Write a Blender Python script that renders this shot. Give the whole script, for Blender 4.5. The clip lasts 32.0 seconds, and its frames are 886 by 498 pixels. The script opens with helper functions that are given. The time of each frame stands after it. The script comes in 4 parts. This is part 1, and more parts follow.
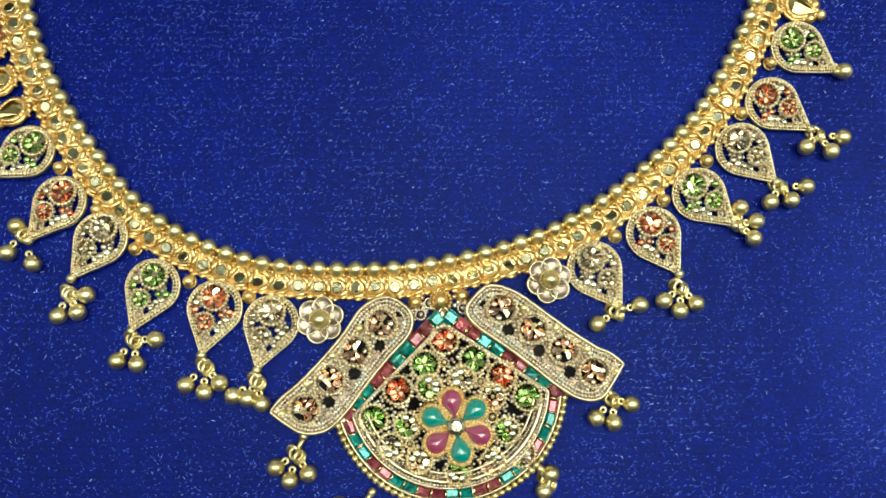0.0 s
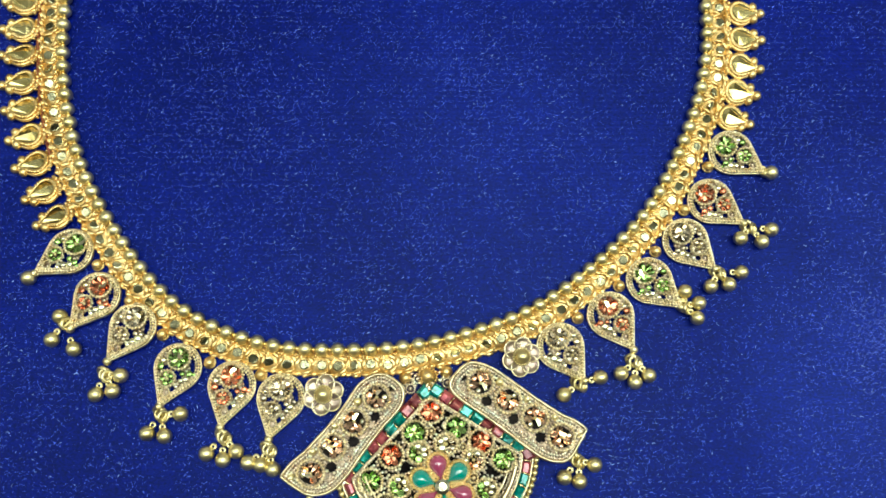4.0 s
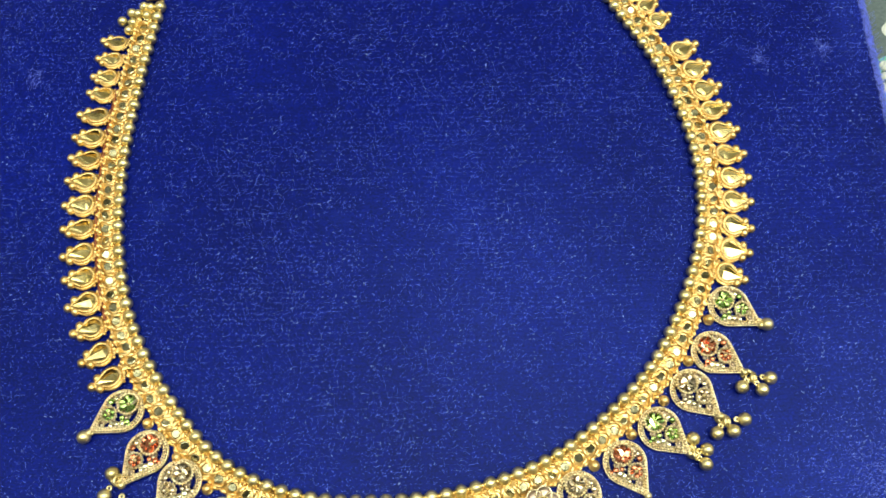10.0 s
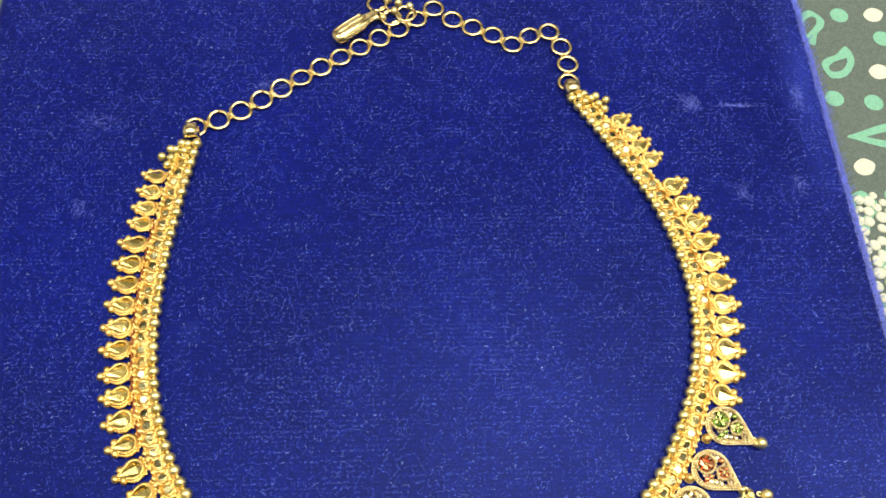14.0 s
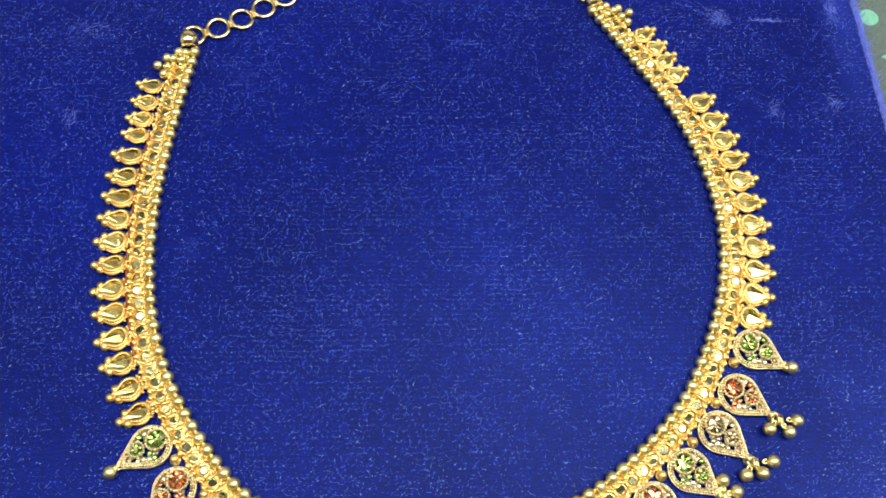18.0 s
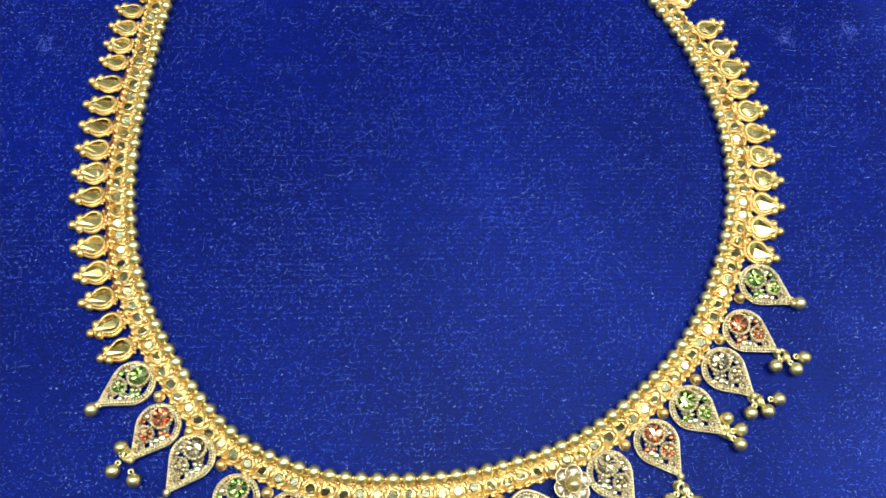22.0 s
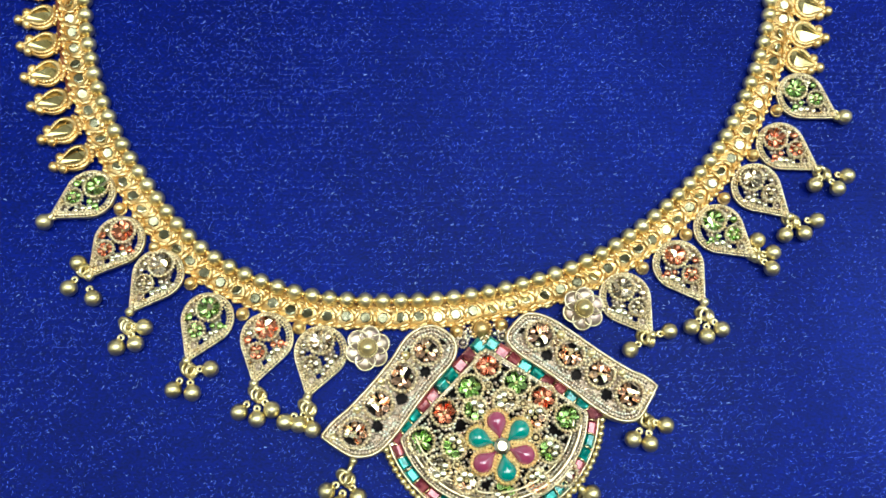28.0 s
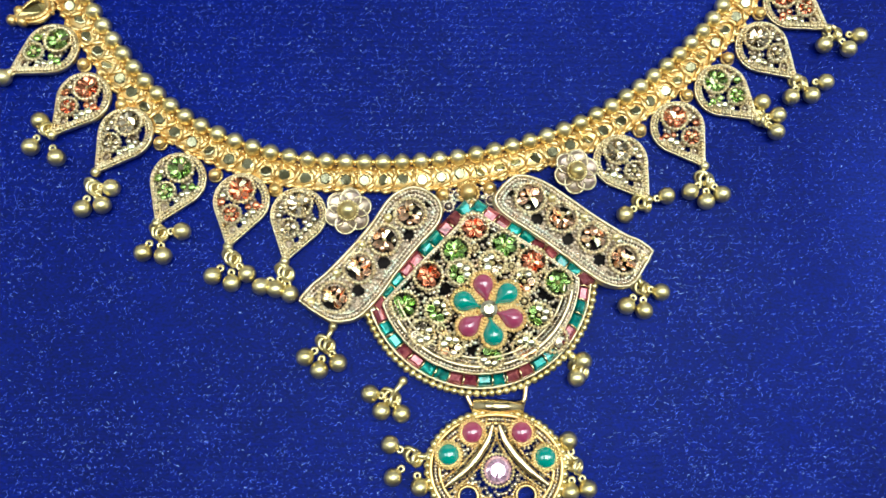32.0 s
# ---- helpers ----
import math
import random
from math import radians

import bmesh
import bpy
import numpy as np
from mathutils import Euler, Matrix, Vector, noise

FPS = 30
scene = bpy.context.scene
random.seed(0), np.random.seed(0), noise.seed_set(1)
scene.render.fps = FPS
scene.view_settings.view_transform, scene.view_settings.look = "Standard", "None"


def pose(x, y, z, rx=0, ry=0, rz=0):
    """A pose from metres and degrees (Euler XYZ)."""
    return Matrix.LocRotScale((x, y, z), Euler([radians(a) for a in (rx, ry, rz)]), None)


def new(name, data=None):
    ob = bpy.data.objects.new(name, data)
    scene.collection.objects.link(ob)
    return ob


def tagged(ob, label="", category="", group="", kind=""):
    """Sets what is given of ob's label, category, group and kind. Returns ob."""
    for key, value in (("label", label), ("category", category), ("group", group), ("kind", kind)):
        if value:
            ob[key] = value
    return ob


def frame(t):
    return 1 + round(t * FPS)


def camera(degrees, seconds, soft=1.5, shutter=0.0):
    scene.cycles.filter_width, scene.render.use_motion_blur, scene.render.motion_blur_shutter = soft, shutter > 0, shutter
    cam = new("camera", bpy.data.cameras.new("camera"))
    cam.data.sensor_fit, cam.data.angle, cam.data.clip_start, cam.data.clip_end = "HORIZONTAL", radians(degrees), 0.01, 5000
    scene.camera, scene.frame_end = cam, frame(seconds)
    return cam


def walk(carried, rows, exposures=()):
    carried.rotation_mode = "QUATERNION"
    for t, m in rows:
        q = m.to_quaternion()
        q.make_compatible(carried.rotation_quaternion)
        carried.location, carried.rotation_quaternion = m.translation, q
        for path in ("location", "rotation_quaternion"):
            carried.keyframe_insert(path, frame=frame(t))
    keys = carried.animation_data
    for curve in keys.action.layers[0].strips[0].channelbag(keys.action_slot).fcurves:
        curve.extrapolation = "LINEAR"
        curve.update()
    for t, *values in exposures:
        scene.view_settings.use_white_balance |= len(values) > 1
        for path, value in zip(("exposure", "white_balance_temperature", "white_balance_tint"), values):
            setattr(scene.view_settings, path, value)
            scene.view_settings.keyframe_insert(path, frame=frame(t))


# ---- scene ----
SOFT = 1.6
cam = camera(55.20, 32.0, soft=SOFT)
# seconds, then the eye in millimetres and the turn in degrees
ROWS = [
    (0.0, 0.01, 0.01, 157.65, 8.843, -1.243, 0.081),
    (0.5, 0.68, -0.24, 161.18, 9.127, -1.299, -0.050),
    (1.0, 2.02, -0.42, 163.32, 9.662, -1.360, -0.186),
    (1.5, 4.96, -2.43, 165.37, 9.775, -1.403, -0.354),
    (2.0, 6.90, -3.77, 167.49, 10.255, -1.624, -0.582),
    (2.5, 4.57, -5.80, 169.84, 10.664, -1.817, -0.728),
    (3.0, 0.25, -6.54, 172.32, 11.129, -1.843, -0.700),
    (3.5, -1.17, -3.22, 174.61, 11.779, -1.721, -0.647),
    (4.0, 1.06, 1.33, 183.74, 12.729, -1.559, -0.740),
    (4.5, 0.57, 0.23, 185.65, 13.199, -1.347, -0.910),
    (6.5, 1.42, -0.59, 189.08, 15.313, -1.020, -1.188),
    (7.0, 1.88, 0.04, 191.42, 15.953, -0.988, -1.234),
    (7.5, 0.51, 2.29, 193.64, 16.456, -0.857, -1.221),
    (8.0, 3.53, 5.21, 197.13, 17.848, -0.766, -1.343),
    (8.5, 2.39, 6.35, 198.40, 18.149, -0.669, -1.427),
    (9.0, 2.48, 8.03, 200.16, 18.485, -0.734, -1.568),
    (9.5, 0.10, 8.72, 200.21, 18.709, -0.795, -1.645),
    (10.0, -3.64, 9.67, 203.71, 19.523, -1.011, -1.635),
    (10.5, -4.86, 11.03, 207.54, 20.309, -1.107, -1.672),
    (11.0, -5.83, 10.91, 209.74, 20.915, -1.154, -1.659),
    (11.5, -7.64, 10.63, 211.32, 21.889, -1.251, -1.404),
    (12.0, -11.43, 9.54, 212.04, 23.093, -1.538, -1.176),
    (12.5, -10.62, 9.47, 216.85, 24.094, -1.733, -1.208),
    (13.0, -11.42, 9.93, 220.66, 25.230, -1.796, -1.329),
    (13.5, -10.93, 9.35, 221.98, 26.081, -1.931, -1.510),
    (15.5, -13.96, 8.48, 214.46, 26.646, -1.846, -2.092),
    (16.0, -12.31, 7.37, 210.90, 26.473, -1.940, -1.998),
    (16.5, -14.58, 4.93, 209.31, 26.103, -2.065, -1.880),
    (17.0, -14.70, 4.89, 208.32, 25.643, -2.191, -1.760),
    (17.5, -15.51, 4.17, 204.33, 24.887, -2.245, -1.502),
    (18.0, -15.28, 2.37, 203.50, 24.114, -2.302, -1.307),
    (18.5, -14.97, 2.22, 201.76, 23.857, -2.434, -1.322),
    (19.0, -15.44, 2.12, 198.30, 23.508, -2.393, -1.300),
    (19.5, -15.37, 2.47, 196.85, 22.663, -2.326, -1.261),
    (20.0, -14.07, 2.32, 196.05, 22.252, -2.250, -1.227),
    (20.5, -14.02, -0.05, 194.45, 22.032, -2.369, -1.280),
    (21.0, -15.29, -0.97, 194.32, 21.686, -2.341, -1.280),
    (21.5, -14.72, 0.24, 193.86, 21.423, -2.368, -1.319),
    (22.0, -13.56, 0.10, 192.76, 21.248, -2.328, -1.301),
    (22.5, -12.19, -0.76, 191.48, 20.957, -2.279, -1.285),
    (23.0, -12.68, -2.35, 190.45, 20.831, -2.374, -1.339),
    (23.5, -14.60, -4.02, 189.50, 20.456, -2.408, -1.336),
    (24.0, -13.92, -5.58, 185.11, 20.023, -2.297, -1.289),
    (24.5, -10.62, -5.37, 183.32, 19.381, -2.168, -1.252),
    (25.0, -11.97, -5.58, 181.08, 18.921, -2.242, -1.352),
    (25.5, -12.56, -7.81, 177.95, 18.327, -2.150, -1.250),
    (27.5, -11.39, -11.13, 167.25, 15.921, -2.343, -0.863),
    (28.0, -11.47, -13.47, 164.55, 15.238, -2.291, -0.790),
    (28.5, -10.41, -14.42, 162.16, 14.821, -2.234, -0.699),
    (29.0, -11.25, -16.01, 160.65, 14.339, -2.243, -0.670),
    (29.5, -9.58, -16.42, 160.56, 13.700, -2.253, -0.653),
    (30.0, -9.60, -17.43, 159.55, 13.201, -2.383, -0.689),
    (30.5, -10.99, -20.10, 158.90, 12.517, -2.449, -0.632),
    (31.0, -11.33, -22.46, 156.35, 12.148, -2.518, -0.674),
    (31.5, -10.76, -24.05, 155.11, 11.824, -2.491, -0.666),
    (32.0, -8.79, -26.58, 152.33, 11.493, -2.481, -0.685),
]
walk(cam, [(t, pose(x / 1000, y / 1000, z / 1000, rx, ry, rz)) for t, x, y, z, rx, ry, rz in ROWS],
     exposures=[(0.0, -0.1, 6400, -3), (4.0, 0.0, 6300, -6), (8.0, 0.1, 6500, -6), (10.0, 0.2, 7000, -1), (12.0, 0.38, 8300, 4), (16.0, 0.45, 8300, 4),
                (18.0, 0.36, 7100, 2), (20.0, 0.26, 6400, -3), (22.0, 0.19, 6150, -2), (28.0, 0.08, 5800, 1), (32.0, 0.08, 5900, 1)])

# ---- light ----
world = bpy.data.worlds.new("room_air")
scene.world = world
world.use_nodes = True
world.node_tree.nodes["Background"].inputs["Color"].default_value = (0.9, 0.95, 1.0, 1)
world.node_tree.nodes["Background"].inputs["Strength"].default_value = 0.05


def ceiling_lamp(name, x, y, z, size, power, colour):
    data = bpy.data.lights.new(name, "AREA")
    data.shape, data.size, data.energy, data.color = "SQUARE", size, power, colour
    ob = new(name, data)
    ob.location = (x, y, z)
    return ob


# a ceiling lamp overhead, then two side lamps added as unseen fill
ceiling_lamp("ceiling_lamp", 0.2, 0.04, 1.75, 1.1, 24, (1.0, 0.99, 0.95))
ceiling_lamp("ceiling_lamp", -1.2, 0.0, 1.75, 0.9, 10.5, (0.95, 0.98, 1.0))
ceiling_lamp("ceiling_lamp", 1.3, 0.2, 1.75, 0.9, 14.5, (0.95, 0.98, 1.0))
# soft fill added from the far side, with no window behind it
window_light = ceiling_lamp("window_light", -0.1, 1.85, 0.85, 2.6, 4.5, (1.0, 0.99, 0.97))
window_light.data.shape, window_light.data.size_y = "RECTANGLE", 1.3
window_light.rotation_euler = (radians(-90), 0, 0)

# ---- materials ----


def shader(name, colour, rough=0.5, metal=0.0, **more):
    m = bpy.data.materials.new(name)
    m.use_nodes = True
    b = m.node_tree.nodes["Principled BSDF"]
    b.inputs["Base Color"].default_value = (*colour, 1)
    b.inputs["Roughness"].default_value, b.inputs["Metallic"].default_value = rough, metal
    for key, value in more.items():
        b.inputs[key.replace("_", " ")].default_value = value
    return m


def varied(m, scale, dark, light, bump=0.0, bump_scale=None, rough=None, detail=3.0):
    """Two tones mixed by noise, with an optional relief and roughness range; scale in waves per millimetre."""
    nt = m.node_tree
    b = nt.nodes["Principled BSDF"]
    pos = nt.nodes.new("ShaderNodeNewGeometry")
    n = nt.nodes.new("ShaderNodeTexNoise")
    n.inputs["Scale"].default_value, n.inputs["Detail"].default_value = scale * 1000, detail
    nt.links.new(pos.outputs["Position"], n.inputs["Vector"])
    ramp = nt.nodes.new("ShaderNodeValToRGB")
    ramp.color_ramp.elements[0].position, ramp.color_ramp.elements[1].position = 0.3, 0.7
    ramp.color_ramp.elements[0].color, ramp.color_ramp.elements[1].color = (*dark, 1), (*light, 1)
    nt.links.new(n.outputs["Fac"], ramp.inputs["Fac"])
    nt.links.new(ramp.outputs["Color"], b.inputs["Base Color"])
    if rough:
        r = nt.nodes.new("ShaderNodeMapRange")
        r.inputs["To Min"].default_value, r.inputs["To Max"].default_value = rough
        nt.links.new(n.outputs["Fac"], r.inputs["Value"])
        nt.links.new(r.outputs["Result"], b.inputs["Roughness"])
    if bump:
        n2 = nt.nodes.new("ShaderNodeTexNoise")
        n2.inputs["Scale"].default_value, n2.inputs["Detail"].default_value = (bump_scale or scale) * 1000, 2.0
        nt.links.new(pos.outputs["Position"], n2.inputs["Vector"])
        bp = nt.nodes.new("ShaderNodeBump")
        bp.inputs["Strength"].default_value, bp.inputs["Distance"].default_value = bump, 0.0002
        nt.links.new(n2.outputs["Fac"], bp.inputs["Height"])
        nt.links.new(bp.outputs["Normal"], b.inputs["Normal"])
    return m


def by_random(m, spread, island=False):
    """Lightens or darkens each piece a little, by its own chance."""
    nt = m.node_tree
    b = nt.nodes["Principled BSDF"]
    source = nt.nodes.new("ShaderNodeNewGeometry" if island else "ShaderNodeObjectInfo")
    r = nt.nodes.new("ShaderNodeMapRange")
    r.inputs["To Min"].default_value, r.inputs["To Max"].default_value = 1 - spread, 1 + spread
    nt.links.new(source.outputs["Random Per Island" if island else "Random"], r.inputs["Value"])
    hsv = nt.nodes.new("ShaderNodeHueSaturation")
    nt.links.new(r.outputs["Result"], hsv.inputs["Value"])
    linked = [l for l in nt.links if l.to_socket == b.inputs["Base Color"]]
    if linked:
        nt.links.new(linked[0].from_socket, hsv.inputs["Color"])
    else:
        hsv.inputs["Color"].default_value = b.inputs["Base Color"].default_value
    nt.links.new(hsv.outputs["Color"], b.inputs["Base Color"])
    return m


GOLD = by_random(varied(shader("yellow_gold", (0.93, 0.7, 0.3), 0.28, 1.0), 0.35, (0.79, 0.52, 0.18), (0.95, 0.71, 0.33), 0.35, 2.5, (0.28, 0.48)), 0.15, True)
BEAD = varied(shader("pale_gold", (0.86, 0.7, 0.32), 0.25, 1.0), 0.3, (0.72, 0.59, 0.26), (0.94, 0.82, 0.47), 0.2, 2.0, (0.3, 0.44))
POLISHED = varied(shader("polished_gold", (0.85, 0.68, 0.36), 0.15, 1.0), 0.4, (0.68, 0.50, 0.26), (0.92, 0.78, 0.46), 0.1, 1.5, (0.1, 0.24))
RIM = varied(shader("dull_gold_wire", (0.75, 0.62, 0.38), 0.3, 1.0), 0.6, (0.60, 0.48, 0.28), (0.94, 0.82, 0.55), 0.3, 2.0, (0.24, 0.42))
ANTIQUE = by_random(varied(shader("antique_gold", (0.7, 0.58, 0.38), 0.35, 1.0), 0.5, (0.70, 0.55, 0.41), (1.0, 0.90, 0.74), 0.3, 3.0, (0.18, 0.42)), 0.35, True)
ROPE = by_random(varied(shader("cream_gold_rope", (0.8, 0.68, 0.38), 0.3, 1.0), 0.5, (0.76, 0.58, 0.31), (1.0, 0.88, 0.60), 0.3, 3.0, (0.2, 0.42)), 0.25, True)
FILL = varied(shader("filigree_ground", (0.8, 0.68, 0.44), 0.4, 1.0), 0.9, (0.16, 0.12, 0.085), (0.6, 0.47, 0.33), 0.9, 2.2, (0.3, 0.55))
# near-black, in place of the shaded velvet behind the openwork
GAP_SHADE = varied(shader("dull_backing_gold", (0.03, 0.025, 0.02), 0.8, 0.0, Specular_IOR_Level=0.1), 0.8, (0.006, 0.005, 0.007), (0.03, 0.024, 0.02), 0.5, 1.5)
MIRROR = by_random(varied(shader("cut_mirror", (0.5, 0.47, 0.28), 0.22, 1.0), 0.5, (0.27, 0.25, 0.13), (0.54, 0.51, 0.32), 0.4, 0.7), 0.4)
FACET = by_random(varied(shader("cut_pale_gold", (0.88, 0.74, 0.34), 0.3, 1.0), 0.4, (0.70, 0.55, 0.19), (0.92, 0.78, 0.38), 0.08, 0.8, (0.14, 0.28)), 0.2)
GREEN_FOIL = by_random(shader("green_foil", (0.34, 0.50, 0.16), 0.2, 1.0), 0.45)
RED_FOIL = by_random(shader("copper_red_foil", (0.70, 0.26, 0.14), 0.2, 1.0), 0.45)
COPPER_FOIL = by_random(shader("rose_copper_foil", (0.9, 0.56, 0.36), 0.14, 1.0), 0.3)
SILVER_FOIL = by_random(shader("champagne_foil", (0.86, 0.80, 0.58), 0.2, 1.0), 0.35)
SMOKE_FOIL = by_random(shader("smoky_champagne_foil", (0.56, 0.48, 0.35), 0.2, 1.0), 0.5)
PLATE = by_random(shader("bright_cut_plate", (0.96, 0.80, 0.54), 0.22, 1.0), 0.25)
DARK_RED = varied(shader("copper_red_solder", (0.25, 0.07, 0.03), 0.4, 0.6), 0.5, (0.14, 0.03, 0.015), (0.36, 0.13, 0.05), 0.4, 2.0)


def two_tone(m, first, second):
    """Each piece takes its own colour between two."""
    nt = m.node_tree
    info, ramp = nt.nodes.new("ShaderNodeObjectInfo"), nt.nodes.new("ShaderNodeValToRGB")
    ramp.color_ramp.elements[0].position, ramp.color_ramp.elements[1].position = 0.35, 0.75
    ramp.color_ramp.elements[0].color, ramp.color_ramp.elements[1].color = (*first, 1), (*second, 1)
    nt.links.new(info.outputs["Random"], ramp.inputs["Fac"])
    nt.links.new(ramp.outputs["Color"], nt.nodes["Principled BSDF"].inputs["Base Color"])
    return m


MIXED_FOIL = two_tone(shader("cream_and_copper_foil", (0.9, 0.6, 0.4), 0.2, 1.0), (0.86, 0.42, 0.22), (0.95, 0.86, 0.66))
PETAL = varied(shader("lilac_gold_enamel", (0.5, 0.4, 0.36), 0.3, 0.85), 0.4, (0.27, 0.19, 0.17), (0.50, 0.40, 0.27), 0.25, 1.0)
EMERALD = shader("green_glass", (0.0, 0.30, 0.235), 0.15, 0.0, Coat_Weight=1.0, Coat_Roughness=0.05, Coat_IOR=2.0, Specular_IOR_Level=0.5)
RUBY = shader("ruby_glass", (0.38, 0.045, 0.12), 0.15, 0.0, Coat_Weight=1.0, Coat_Roughness=0.05, Coat_IOR=2.0, Specular_IOR_Level=0.5)
GREEN_BAR = by_random(varied(shader("green_baguette", (0.02, 0.36, 0.30), 0.12, 0.35, Coat_Weight=1.0, Coat_Roughness=0.05), 0.9, (0.0, 0.10, 0.085), (0.03, 0.44, 0.36), 0.8, 0.6), 0.35)
RED_BAR = by_random(varied(shader("ruby_baguette", (0.45, 0.08, 0.11), 0.12, 0.35, Coat_Weight=1.0, Coat_Roughness=0.05), 0.9, (0.17, 0.012, 0.035), (0.52, 0.13, 0.13), 0.8, 0.6), 0.35)
CRYSTAL = by_random(shader("pink_crystal", (0.92, 0.56, 0.74), 0.05, 0.6, Coat_Weight=1.0), 0.55, True)
WHITEWASH = varied(shader("white_ceiling_paint", (0.8, 0.8, 0.78), 0.9), 0.004, (0.77, 0.77, 0.75), (0.83, 0.83, 0.81))
PLASTER = varied(shader("cream_plaster", (0.7, 0.68, 0.62), 0.9), 0.004, (0.64, 0.62, 0.57), (0.74, 0.72, 0.67))
# for two unseen walls, dark to give the gold contrast
DARK_WALL = varied(shader("dark_curtain", (0.1, 0.09, 0.07), 0.9), 0.01, (0.08, 0.07, 0.055), (0.13, 0.115, 0.09))
BOARD = shader("grey_board", (0.3, 0.29, 0.27), 0.9)
NAP = by_random(shader("velvet_nap", (0.15, 0.235, 0.92), 0.6, 0.0, Specular_IOR_Level=0.0), 0.8, True)
SCUFF = by_random(shader("rubbed_pile", (0.22, 0.29, 0.92), 0.7, 0.0, Specular_IOR_Level=0.0), 0.5, True)
LINT = by_random(shader("pale_lint", (0.5, 0.66, 1.0), 0.8, 0.0, Specular_IOR_Level=0.0), 0.55, True)


def velvet():
    m = shader("blue_velvet", (0.006, 0.012, 0.12), 0.42, 0.0, Specular_IOR_Level=0.21, Sheen_Weight=0.08, Sheen_Roughness=0.35)
    nt = m.node_tree
    b = nt.nodes["Principled BSDF"]
    b.inputs["Sheen Tint"].default_value = (0.3, 0.42, 1.0, 1)
    b.inputs["Specular Tint"].default_value = (0.3, 0.42, 1.0, 1)
    pos = nt.nodes.new("ShaderNodeNewGeometry")

    def field(kind, scale, detail=2.0, stretch=(1, 1, 1)):
        at = nt.nodes.new("ShaderNodeMapping")
        at.inputs["Scale"].default_value = stretch
        nt.links.new(pos.outputs["Position"], at.inputs["Vector"])
        n = nt.nodes.new(kind)
        n.inputs["Scale"].default_value, n.inputs["Detail"].default_value = scale, detail
        nt.links.new(at.outputs["Vector"], n.inputs["Vector"])
        return n

    def tone(fac, low, high, c0, c1):
        r = nt.nodes.new("ShaderNodeValToRGB")
        r.color_ramp.elements[0].position, r.color_ramp.elements[1].position = low, high
        r.color_ramp.elements[0].color, r.color_ramp.elements[1].color = (*c0, 1), (*c1, 1)
        nt.links.new(fac, r.inputs["Fac"])
        return r.outputs["Color"]

    def blend(kind, a, c, fac=1.0):
        x = nt.nodes.new("ShaderNodeMixRGB")
        x.blend_type, x.inputs["Fac"].default_value = kind, fac
        nt.links.new(a, x.inputs[1])
        nt.links.new(c, x.inputs[2])
        return x.outputs["Color"]

    pile = field("ShaderNodeTexNoise", 1500, 4.0, (1, 1.6, 1))
    brushed = field("ShaderNodeTexNoise", 22, 3.0, (1, 0.7, 1))
    marks = field("ShaderNodeTexNoise", 60, 5.0, (1, 1.5, 1))
    colour = tone(pile.outputs["Fac"], 0.36, 0.72, (0.0005, 0.0031, 0.084), (0.0018, 0.0085, 0.212))
    colour = blend("MULTIPLY", colour, tone(brushed.outputs["Fac"], 0.3, 0.7, (0.75, 0.75, 0.8), (1.25, 1.25, 1.2)))
    mottle = field("ShaderNodeTexNoise", 420, 3.0)
    colour = blend("MULTIPLY", colour, tone(mottle.outputs["Fac"], 0.36, 0.66, (0.8, 0.8, 0.81), (1.22, 1.22, 1.2)))
    colour = blend("ADD", colour, tone(marks.outputs["Fac"], 0.6, 0.78, (0, 0, 0), (0.005, 0.009, 0.05)))
    # three soft pale spots: sheen of the pile painted into the base colour
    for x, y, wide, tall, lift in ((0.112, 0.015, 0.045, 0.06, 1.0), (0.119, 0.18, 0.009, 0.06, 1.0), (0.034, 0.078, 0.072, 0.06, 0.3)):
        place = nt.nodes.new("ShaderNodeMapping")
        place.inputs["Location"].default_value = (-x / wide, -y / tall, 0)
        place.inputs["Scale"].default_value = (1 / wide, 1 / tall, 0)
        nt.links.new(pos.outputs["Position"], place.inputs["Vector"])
        sheen_spot = nt.nodes.new("ShaderNodeTexGradient")
        sheen_spot.gradient_type = "SPHERICAL"
        nt.links.new(place.outputs["Vector"], sheen_spot.inputs["Vector"])
        rough_edge = blend("MULTIPLY", sheen_spot.outputs["Color"], tone(brushed.outputs["Fac"], 0.3, 0.65, (0.4, 0.4, 0.4), (1.5, 1.5, 1.5)))
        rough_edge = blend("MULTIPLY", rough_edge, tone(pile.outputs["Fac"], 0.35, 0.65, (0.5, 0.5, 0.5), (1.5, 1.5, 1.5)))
        colour = blend("ADD", colour, blend("MULTIPLY", rough_edge, tone(sheen_spot.outputs["Color"], 0.0, 0.01, (0.012 * lift, 0.023 * lift, 0.16 * lift), (0.012 * lift, 0.023 * lift, 0.16 * lift))))
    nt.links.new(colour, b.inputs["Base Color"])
    ribs = field("ShaderNodeTexWave", 235, 2.5)
    ribs.bands_direction, ribs.inputs["Distortion"].default_value = "Y", 3.0
    ribs.inputs["Detail Scale"].default_value = 2.0
    colour = blend("MULTIPLY", colour, tone(ribs.outputs["Fac"], 0.1, 0.9, (0.93, 0.93, 0.94), (1.06, 1.06, 1.05)))
    nt.links.new(colour, b.inputs["Base Color"])
    lumps = blend("ADD", pile.outputs["Fac"], ribs.outputs["Color"], 0.16)
    bump = nt.nodes.new("ShaderNodeBump")
    bump.inputs["Strength"].default_value, bump.inputs["Distance"].default_value = 0.25, 0.0004
    nt.links.new(lumps, bump.inputs["Height"])
    nt.links.new(bump.outputs["Normal"], b.inputs["Normal"])
    return m


